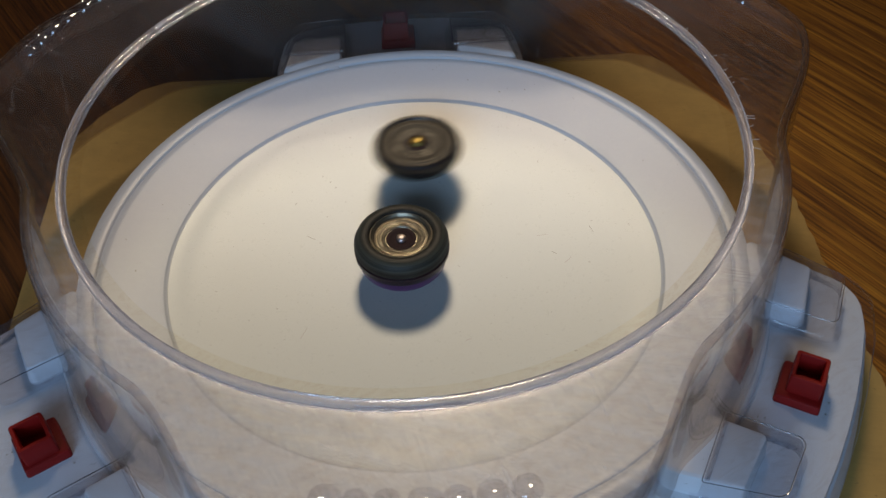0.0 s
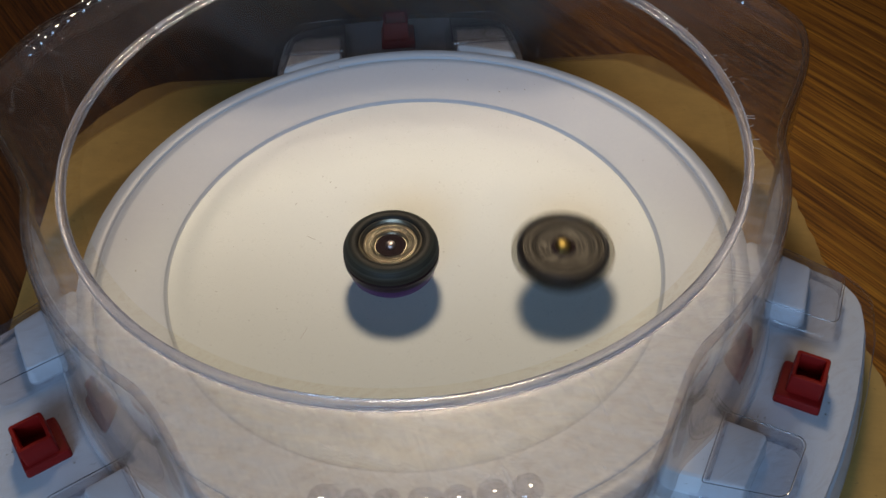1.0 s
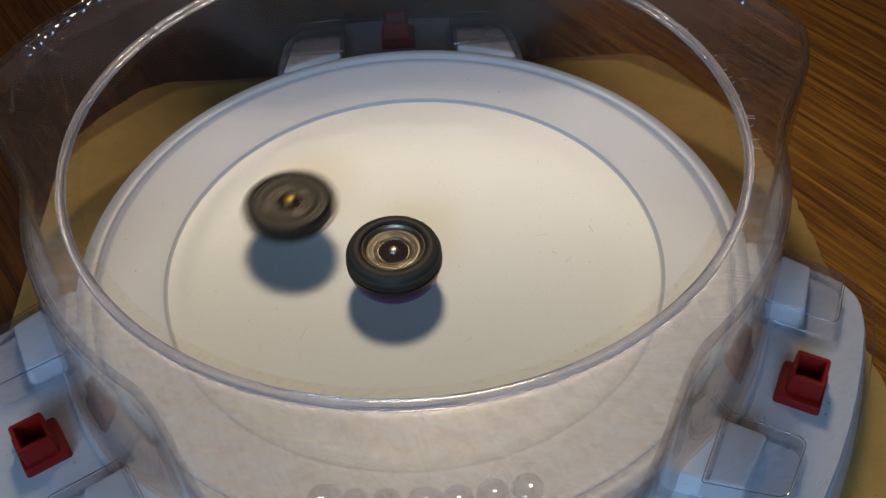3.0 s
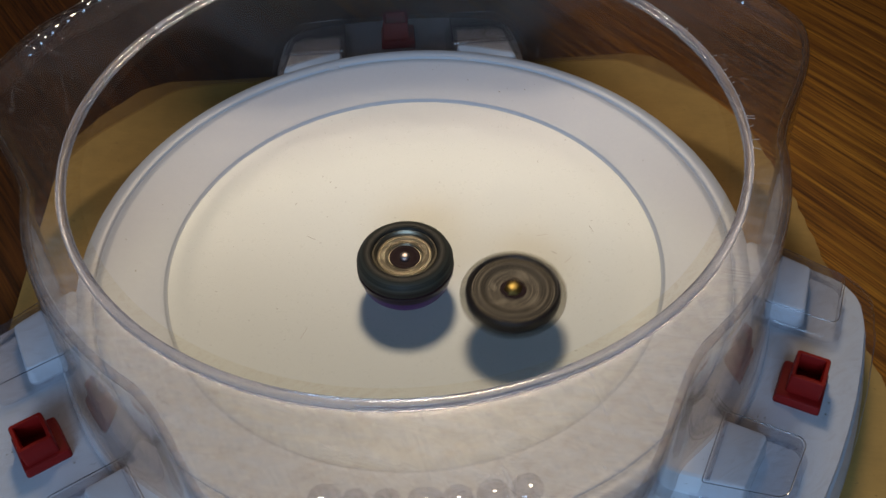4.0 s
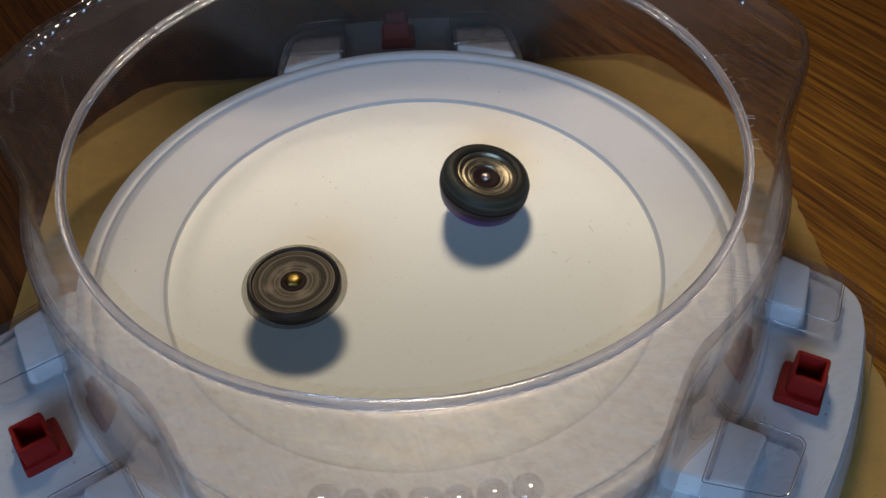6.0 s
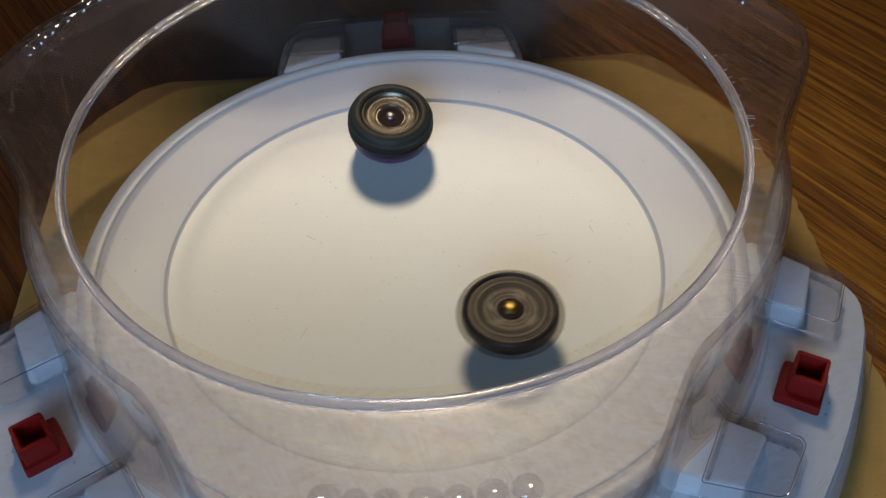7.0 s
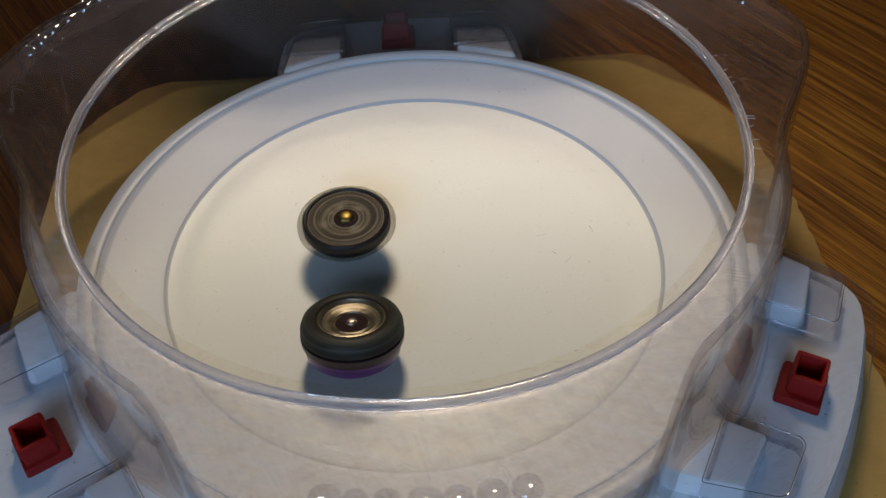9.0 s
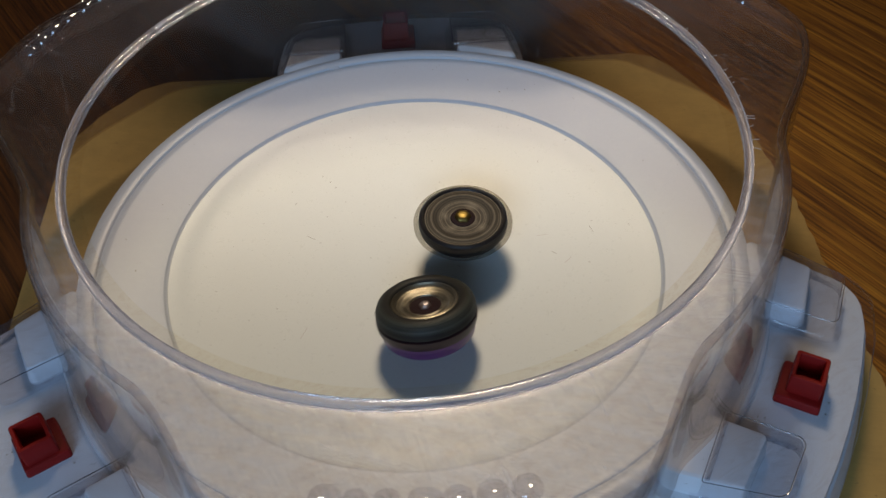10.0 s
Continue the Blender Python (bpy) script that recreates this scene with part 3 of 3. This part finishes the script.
    # moulded steps over the blocks of each corner plate
    for a in LOBES:
        for sgn in (-1, 1):
            quad = [(0.166, sgn * 0.0335), (0.2005, sgn * 0.0335), (0.1985, sgn * 0.064), (0.166, sgn * 0.071)]
            if sgn < 0:
                quad.reverse()
            line = rounded_outline(quad, [0.001, 0.004, 0.006, 0.001] if sgn > 0 else [0.001, 0.006, 0.004, 0.001], 5)
            bm = prism(line, [(PLATE_Z + 0.0013, -0.0035), (PLATE_Z + 0.0013, -0.0006), (PLATE_Z + 0.0020, 0.0), (0.0088, 0.0006), (0.0101, 0.0012), (0.0106, 0.0028)], cap_bottom=False)
            step = part("moulded_step", turn_mesh(bm, a), BUMP, cover)
            # rounded bead along the upper edge
            bead = bmesh.new()
            n, rings = len(line), []
            for i in range(n):
                p = line[i]
                t = (line[(i + 1) % n] - line[i - 1]).normalized()
                o = Vector((t.y, -t.x))
                rings.append([bead.verts.new((p.x + o.x * 0.00024 * math.cos(q), p.y + o.y * 0.00024 * math.cos(q), 0.0099 + 0.00024 * math.sin(q))) for q in (0, 1.05, 2.09, 3.14, 4.19, 5.24)])
            for i in range(n):
                p, q = rings[i], rings[(i + 1) % n]
                for k in range(6):
                    bead.faces.new((p[k], p[(k + 1) % 6], q[(k + 1) % 6], q[k]))
            ob = part("edge_bead", turn_mesh(bead, a), STEPGLASS, step)
            ob.visible_shadow = False
        half = [(0.168, 0.0805), (0.184, 0.0795), (0.2030, 0.0770), (0.2140, 0.0680), (0.2190, 0.0430), (0.2205, 0.0125)]
        pts = [(u, -v) for u, v in half] + [(u, v) for u, v in reversed(half)]
        line = rounded_outline(pts, [0.001, 0.03, 0.03, 0.03, 0.05, 0.1, 0.1, 0.05, 0.03, 0.03, 0.03, 0.001])
        bm = prism(line, [(PLATE_Z - 0.0024, 0.0), (PLATE_Z + 0.0006, 0.0), (PLATE_Z + 0.0010, 0.0004)], False, True)
        part("flange", turn_mesh(bm, a), BUMP, cover, "flat clear flange over the corner plate")
    # raised unreadable lettering: plain rounded bars in a row on each bulge of the shoulder
    rng = random.Random(11)
    for start, r0, count in ((279.5, 0.1835, 7), (157.0, 0.1972, 7), (38.5, 0.1945, 5)):
        a = start
        for k in range(count):
            w, d = rng.uniform(0.0085, 0.0115), rng.uniform(0.0080, 0.0100)
            turned = Matrix.Rotation(radians(a), 4, "Z") @ Matrix.Translation((r0 + rng.uniform(-0.0008, 0.0008), 0, 0))
            bar = rounded_outline([(-d / 2, -w / 2), (d / 2, -w / 2), (d / 2, w / 2), (-d / 2, w / 2)], min(w, d) * 0.46, 6)
            bm = prism(bar, [(top - 0.0002, -0.0003), (top + 0.0008, 0.0), (top + 0.0016, 0.0005), (top + 0.0022, 0.0013), (top + 0.0025, 0.0024), (top + 0.0022, 0.0031)], cap_bottom=False)
            bmesh.ops.transform(bm, matrix=turned, verts=bm.verts)
            ob = part("raised_bar", bm, LETTER, cover)
            ob.visible_shadow = False
            a -= math.degrees((w + 0.0012) / r0)
    # rounded milky foot of the wall where it meets each corner plate
    for a in LOBES:
        bm, rows = bmesh.new(), []
        for k in range(25):
            b = radians(a - 21 + 42 * k / 24)
            rows.append([bm.verts.new(((0.1728 + 0.0026 * math.cos(radians(q))) * math.cos(b), (0.1728 + 0.0026 * math.cos(radians(q))) * math.sin(b), PLATE_Z + 0.0012 + 0.0030 * math.sin(radians(q)))) for q in (0, 30, 60, 90, 120, 150, 180)])
        for p, q in zip(rows, rows[1:]):
            for k in range(6):
                bm.faces.new((p[k], q[k], q[k + 1], p[k + 1]))
        part("wall_foot", bm, MILKY, cover, "rounded milky foot of the clear wall")
    return cover


COVER = build_cover()


# ---- spinning tops ----
def build_top_teal():
    top = tagged(new("spinning_top"), "spinning top with teal black ring and purple base", "spinning top")
    part("purple_base", lathe([(0, 0.0), (0.0016, 0.0004), (0.0030, 0.0026), (0.0036, 0.0060), (0.0110, 0.0070), (0.0180, 0.0078), (0.0205, 0.0086), (0.0218, 0.0104), (0.0224, 0.0150), (0.0, 0.0150)], 72), PURPLE, top, "translucent purple plastic tip and base")
    part("lower_ring", lathe([(0.0205, 0.0148), (0.0230, 0.0152), (0.0237, 0.0172), (0.0239, 0.0198), (0.0226, 0.0207), (0.0, 0.0207)], 72), MAROON, top, "dark maroon lower ring")
    part("outer_ring", lathe([(0.0226, 0.0203), (0.0237, 0.0212), (0.0236, 0.0242), (0.0224, 0.0270), (0.0204, 0.0286), (0.0184, 0.0290), (0.0166, 0.0287), (0.0158, 0.0280), (0.0153, 0.0266), (0.0148, 0.0240)], 96), TEAL, top, "dark teal rounded outer ring")
    part("bowl", lathe([(0.0156, 0.0276), (0.0150, 0.0279), (0.0146, 0.0272), (0.0138, 0.0264), (0.0128, 0.0260), (0.0120, 0.0262), (0.0113, 0.0258), (0.0098, 0.0254), (0.0090, 0.0257), (0.0083, 0.0254), (0.0079, 0.0246), (0.0, 0.0243)], 96), BOWL, top, "brushed bronze inner bowl")
    part("hub", lathe([(0.0078, 0.0240), (0.0076, 0.0248), (0.0066, 0.0251), (0.0055, 0.0248), (0.0046, 0.0245), (0.0, 0.0244)], 48), HUB, top, "dark maroon centre hub")
    part("bolt", lathe([(0.0026, 0.0242), (0.0025, 0.0254), (0.0021, 0.0260), (0.0012, 0.0264), (0.0, 0.0265)], 32), STEEL, top, "bright steel centre bolt")
    return top


def build_top_brown():
    top = tagged(new("spinning_top"), "spinning top with dark brown ring and brass bolt", "spinning top")
    part("tip", lathe([(0, 0.0), (0.0016, 0.0004), (0.0030, 0.0030), (0.0036, 0.0095), (0.0090, 0.0112), (0.0140, 0.0125), (0.0172, 0.0142), (0.0180, 0.0170), (0.0, 0.0170)], 72), SMOKE, top, "dark green plastic tip and base")
    part("outer_ring", lathe([(0.0178, 0.0160), (0.0206, 0.0170), (0.0222, 0.0196), (0.0225, 0.0230), (0.0221, 0.0254), (0.0210, 0.0263), (0.0201, 0.0260), (0.0195, 0.0248), (0.0, 0.0244)], 96), DARK, top, "dark brown rounded ring")
    part("disc", lathe([(0.0197, 0.0246), (0.0194, 0.0251), (0.0180, 0.0252), (0.0172, 0.0256), (0.0152, 0.0256), (0.0140, 0.0252), (0.0126, 0.0249), (0.0112, 0.0251), (0.0098, 0.0247), (0.0080, 0.0247), (0.0068, 0.0248), (0.0, 0.0248)], 72), GREY, top, "grey streaked upper disc")
    part("hub", lathe([(0.0066, 0.0242), (0.0062, 0.0252), (0.0050, 0.0256), (0.0, 0.0252)], 48), HUB, top, "dark centre hub")
    part("bolt", lathe([(0.0044, 0.0246), (0.0043, 0.0262), (0.0036, 0.0270), (0.0020, 0.0275), (0.0, 0.0275)], 6), BRASS, top, "polished brass hexagonal bolt")
    # translucent ring added round the body for the blur of its turning edge
    part("blur_ring", lathe([(0.0216, 0.0180), (0.0240, 0.0186), (0.0250, 0.0200), (0.0251, 0.0226), (0.0244, 0.0244), (0.0222, 0.0250)], 96), BLUR_RING, top, "smoky translucent ring standing in for the spin blur")
    return top


TOP_TEAL, TOP_BROWN = build_top_teal(), build_top_brown()


def spun(rows, turn):
    """Poses for each frame from rows of (t, x, y, lean x, lean y): the tip stays on the dish, the top leans and turns."""
    out, n = [], len(rows)
    for i in range(n - 1):
        p0, p1, p2, p3 = rows[max(i - 1, 0)], rows[i], rows[i + 1], rows[min(i + 2, n - 1)]
        for k in range(3 if i < n - 2 else 4):
            s = k / 3
            x, y, u, v = [0.5 * (2 * b + (c - a) * s + (2 * a - 5 * b + 4 * c - d) * s * s + (3 * b - a - 3 * c + d) * s ** 3)
                          for a, b, c, d in zip(p0[1:], p1[1:], p2[1:], p3[1:])]
            t = p1[0] + (p2[0] - p1[0]) * s
            axis = Vector((u, v, 1)).normalized()
            lean = Vector((0, 0, 1)).rotation_difference(axis).to_matrix().to_4x4()
            spin = Matrix.Rotation(radians(turn * (3 * i + k)), 4, "Z")
            out.append((t, Matrix.Translation((x, y, dish_z(math.hypot(x, y)) + 0.0003)) @ lean @ spin))
    return out


def motions():
    walk(TOP_TEAL, spun([
        (0.0, -0.0058, -0.0009, 0.00, 0.00), (0.1, -0.0007, 0.0006, 0.00, 0.00), (0.2, 0.0033, -0.0027, 0.00, 0.00), (0.3, 0.0044, -0.0076, 0.00, 0.00),
        (0.4, 0.0041, -0.0124, 0.00, 0.00), (0.5, 0.0002, -0.0158, 0.00, 0.00), (0.6, -0.0050, -0.0172, 0.00, 0.00), (0.7, -0.0090, -0.0168, 0.00, 0.00),
        (0.8, -0.0123, -0.0127, 0.00, 0.00), (0.9, -0.0135, -0.0079, 0.00, 0.00), (1.0, -0.0112, -0.0048, 0.00, 0.00), (1.1, -0.0070, -0.0007, 0.00, 0.00),
        (1.2, -0.0022, -0.0012, 0.00, 0.00), (1.3, 0.0012, -0.0035, 0.00, 0.00), (1.4, 0.0038, -0.0066, 0.00, 0.00), (1.5, 0.0029, -0.0115, 0.00, 0.00),
        (1.6, -0.0000, -0.0139, 0.00, 0.00), (1.7, -0.0056, -0.0162, 0.00, 0.00), (1.8, -0.0089, -0.0149, 0.00, 0.00), (1.9, -0.0116, -0.0128, 0.00, 0.00),
        (2.0, -0.0116, -0.0090, 0.00, 0.00), (2.1, -0.0092, -0.0044, 0.00, 0.00), (2.2, -0.0050, -0.0029, 0.00, 0.00), (2.3, -0.0001, -0.0024, 0.00, 0.00),
        (2.4, 0.0018, -0.0054, 0.00, 0.00), (2.5, 0.0028, -0.0088, 0.00, 0.00), (2.6, 0.0014, -0.0121, 0.00, 0.00), (2.7, -0.0041, -0.0135, 0.00, 0.00),
        (2.8, -0.0068, -0.0131, 0.00, 0.00), (2.9, -0.0089, -0.0115, 0.00, 0.00), (3.0, -0.0099, -0.0089, 0.00, 0.00), (3.1, -0.0095, -0.0062, 0.00, 0.00),
        (3.2, -0.0076, -0.0040, 0.00, 0.00), (3.3, -0.0049, -0.0031, 0.00, 0.00), (3.4, -0.0021, -0.0037, 0.00, 0.00), (3.5, 0.0001, -0.0057, 0.00, 0.00),
        (3.6, 0.0009, -0.0086, 0.00, 0.00), (3.7, 0.0001, -0.0115, 0.00, 0.00), (3.8, -0.0021, -0.0137, 0.00, 0.00), (3.9, -0.0034, -0.0135, 0.00, 0.00),
        (4.0, -0.0046, -0.0134, 0.00, 0.00), (4.1, -0.0068, -0.0113, 0.00, 0.00), (4.2, -0.0081, -0.0102, 0.00, 0.00), (4.3, -0.0108, -0.0100, 0.00, 0.00),
        (4.4, -0.0136, -0.0107, 0.00, 0.00), (4.5, -0.0142, -0.0111, 0.00, 0.00), (4.6, -0.0149, -0.0106, 0.00, 0.00), (4.7, -0.0093, -0.0148, -0.01, 0.00),
        (4.8, -0.0003, -0.0164, -0.10, 0.00), (4.9, 0.0040, -0.0197, -0.01, 0.03), (5.0, 0.0161, -0.0143, 0.00, -0.08), (5.1, 0.0320, -0.0029, 0.00, -0.19),
        (5.2, 0.0369, -0.0009, 0.01, -0.12), (5.3, 0.0594, 0.0260, 0.10, -0.02), (5.4, 0.0679, 0.0462, 0.01, -0.12), (5.5, 0.0676, 0.0532, -0.06, -0.15),
        (5.6, 0.0636, 0.0514, -0.11, -0.07), (5.7, 0.0555, 0.0439, -0.07, 0.14), (5.8, 0.0493, 0.0404, 0.06, 0.17), (5.9, 0.0426, 0.0390, 0.17, 0.09),
        (6.0, 0.0357, 0.0394, 0.20, -0.07), (6.1, 0.0288, 0.0414, 0.10, -0.21), (6.2, 0.0220, 0.0448, -0.08, -0.24), (6.3, 0.0156, 0.0493, -0.24, -0.12),
        (6.4, 0.0096, 0.0546, -0.27, 0.10), (6.5, 0.0043, 0.0605, -0.13, 0.28), (6.6, -0.0002, 0.0668, 0.11, 0.31), (6.7, -0.0036, 0.0731, 0.31, 0.14),
        (6.8, -0.0059, 0.0793, 0.34, -0.13), (6.9, -0.0085, 0.0923, 0.19, -0.16), (7.0, -0.0090, 0.0914, 0.06, -0.17), (7.1, -0.0059, 0.0820, -0.12, -0.19),
        (7.2, -0.0044, 0.0666, -0.23, -0.09), (7.3, -0.0054, 0.0433, -0.19, -0.06), (7.4, -0.0147, 0.0227, -0.22, 0.12), (7.5, -0.0314, 0.0072, -0.07, 0.31),
        (7.6, -0.0484, -0.0037, -0.01, 0.29), (7.7, -0.0592, -0.0082, 0.00, 0.23), (7.8, -0.0625, -0.0061, 0.01, -0.02), (7.9, -0.0625, -0.0043, 0.06, -0.12),
        (8.0, -0.0594, -0.0044, 0.10, -0.19), (8.1, -0.0549, -0.0074, 0.16, -0.09), (8.2, -0.0603, 0.0032, 0.01, -0.02), (8.3, -0.0526, 0.0004, -0.07, -0.12),
        (8.4, -0.0449, -0.0042, -0.22, -0.17), (8.5, -0.0372, -0.0131, -0.17, -0.20), (8.6, -0.0276, -0.0235, -0.26, -0.19), (8.7, -0.0220, -0.0354, -0.27, -0.04),
        (8.8, -0.0225, -0.0505, -0.25, 0.16), (8.9, -0.0283, -0.0610, -0.07, 0.28), (9.0, -0.0313, -0.0612, 0.03, 0.29), (9.1, -0.0327, -0.0567, 0.31, 0.22),
        (9.2, -0.0326, -0.0516, 0.17, -0.10), (9.3, -0.0262, -0.0489, 0.14, -0.20), (9.4, -0.0155, -0.0456, 0.05, -0.22), (9.5, -0.0017, -0.0401, -0.11, -0.31),
        (9.6, 0.0080, -0.0412, -0.18, -0.18), (9.7, 0.0132, -0.0420, -0.17, -0.11), (9.8, 0.0143, -0.0461, -0.06, 0.08), (9.9, 0.0146, -0.0474, 0.04, 0.24),
        (10.0, 0.0053, -0.0530, -0.08, 0.30),
    ], -76))
    walk(TOP_BROWN, spun([
        (0.0, 0.0059, 0.0666, 0.00, 0.00), (0.1, -0.0712, 0.0405, 0.00, 0.00), (0.2, -0.0793, -0.0412, 0.00, 0.00), (0.3, -0.0051, -0.0791, 0.00, 0.00),
        (0.4, 0.0582, -0.0321, 0.00, 0.00), (0.5, 0.0528, 0.0456, 0.00, 0.00), (0.6, -0.0134, 0.0789, 0.00, 0.00), (0.7, -0.0693, 0.0276, 0.00, 0.00),
        (0.8, -0.0497, -0.0522, 0.00, 0.00), (0.9, 0.0244, -0.0724, 0.00, 0.00), (1.0, 0.0722, -0.0184, 0.00, 0.00), (1.1, 0.0457, 0.0479, 0.00, 0.00),
        (1.2, -0.0277, 0.0550, 0.00, 0.00), (1.3, -0.0720, -0.0025, 0.00, 0.00), (1.4, -0.0424, -0.0697, 0.00, 0.00), (1.5, 0.0275, -0.0659, 0.00, 0.00),
        (1.6, 0.0561, -0.0031, 0.00, 0.00), (1.7, 0.0196, 0.0580, 0.00, 0.00), (1.8, -0.0476, 0.0567, 0.00, 0.00), (1.9, -0.0717, -0.0091, 0.00, 0.00),
        (2.0, -0.0226, -0.0623, 0.00, 0.00), (2.1, 0.0452, -0.0455, 0.00, 0.00), (2.2, 0.0625, 0.0184, 0.00, 0.00), (2.3, 0.0147, 0.0627, 0.00, 0.00),
        (2.4, -0.0468, 0.0354, 0.00, 0.00), (2.5, -0.0574, -0.0340, 0.00, 0.00), (2.6, -0.0068, -0.0748, 0.00, 0.00), (2.7, 0.0486, -0.0443, 0.00, 0.00),
        (2.8, 0.0545, 0.0200, 0.00, 0.00), (2.9, -0.0008, 0.0585, 0.00, 0.00), (3.0, -0.0618, 0.0276, 0.00, 0.00), (3.1, -0.0605, -0.0441, 0.00, 0.00),
        (3.2, 0.0076, -0.0720, 0.00, 0.00), (3.3, 0.0589, -0.0214, 0.00, 0.00), (3.4, 0.0366, 0.0434, 0.00, 0.00), (3.5, -0.0299, 0.0542, 0.00, 0.00),
        (3.6, -0.0714, 0.0002, 0.00, 0.00), (3.7, -0.0511, -0.0552, 0.00, 0.00), (3.8, -0.0053, -0.0698, 0.00, 0.00), (3.9, 0.0232, -0.0645, 0.00, 0.00),
        (4.0, 0.0450, -0.0418, 0.00, 0.00), (4.1, 0.0487, -0.0124, 0.00, 0.00), (4.2, 0.0380, 0.0168, 0.00, 0.00), (4.3, 0.0183, 0.0397, 0.00, 0.00),
        (4.4, -0.0100, 0.0497, 0.00, 0.00), (4.5, -0.0370, 0.0448, 0.00, 0.00), (4.6, -0.0587, 0.0257, 0.00, 0.00), (4.7, -0.0702, 0.0014, 0.00, 0.00),
        (4.8, -0.0681, -0.0267, 0.00, 0.00), (4.9, -0.0486, -0.0487, 0.00, 0.00), (5.0, -0.0270, -0.0586, 0.00, 0.00), (5.1, -0.0082, -0.0626, 0.00, 0.00),
        (5.2, 0.0123, -0.0507, 0.00, 0.00), (5.3, 0.0028, -0.0470, 0.00, 0.00), (5.4, -0.0079, -0.0378, 0.00, 0.00), (5.5, -0.0231, -0.0307, 0.00, 0.00),
        (5.6, -0.0360, -0.0266, 0.00, 0.00), (5.7, -0.0419, -0.0264, 0.00, 0.00), (5.8, -0.0500, -0.0251, 0.00, 0.00), (5.9, -0.0552, -0.0254, 0.00, 0.00),
        (6.0, -0.0578, -0.0270, 0.00, 0.00), (6.1, -0.0578, -0.0296, 0.00, 0.00), (6.2, -0.0553, -0.0330, 0.00, 0.00), (6.3, -0.0503, -0.0367, 0.00, 0.00),
        (6.4, -0.0430, -0.0407, 0.00, 0.00), (6.5, -0.0334, -0.0445, 0.00, 0.00), (6.6, -0.0216, -0.0478, 0.00, 0.00), (6.7, -0.0077, -0.0504, 0.00, 0.00),
        (6.8, 0.0083, -0.0520, 0.00, 0.00), (6.9, 0.0227, -0.0565, 0.00, 0.00), (7.0, 0.0422, -0.0540, 0.00, 0.00), (7.1, 0.0566, -0.0430, 0.00, 0.00),
        (7.2, 0.0541, -0.0229, 0.00, 0.00), (7.3, 0.0418, -0.0064, 0.00, 0.00), (7.4, 0.0288, -0.0044, 0.00, 0.00), (7.5, 0.0143, -0.0077, 0.00, 0.00),
        (7.6, 0.0063, -0.0207, 0.00, 0.00), (7.7, 0.0009, -0.0331, 0.00, 0.00), (7.8, -0.0003, -0.0439, 0.00, 0.00), (7.9, 0.0017, -0.0441, 0.00, 0.00),
        (8.0, 0.0013, -0.0378, 0.00, 0.00), (8.1, -0.0035, -0.0290, 0.00, 0.00), (8.2, 0.0136, -0.0318, 0.00, 0.00), (8.3, 0.0275, -0.0261, 0.00, 0.00),
        (8.4, 0.0336, -0.0119, 0.00, 0.00), (8.5, 0.0288, 0.0024, 0.00, 0.00), (8.6, 0.0140, 0.0112, 0.00, 0.00), (8.7, -0.0007, 0.0138, 0.00, 0.00),
        (8.8, -0.0142, 0.0130, 0.00, 0.00), (8.9, -0.0247, 0.0176, 0.00, 0.00), (9.0, -0.0331, 0.0152, 0.00, 0.00), (9.1, -0.0333, 0.0044, 0.00, 0.00),
        (9.2, -0.0201, 0.0056, 0.00, 0.00), (9.3, -0.0086, 0.0135, 0.00, 0.00), (9.4, 0.0039, 0.0203, 0.00, 0.00), (9.5, 0.0157, 0.0249, 0.00, 0.00),
        (9.6, 0.0267, 0.0265, 0.00, 0.00), (9.7, 0.0319, 0.0277, 0.00, 0.00), (9.8, 0.0308, 0.0239, 0.00, 0.00), (9.9, 0.0248, 0.0128, 0.00, 0.00),
        (10.0, 0.0259, 0.0101, 0.00, 0.00),
    ], 76))


motions()
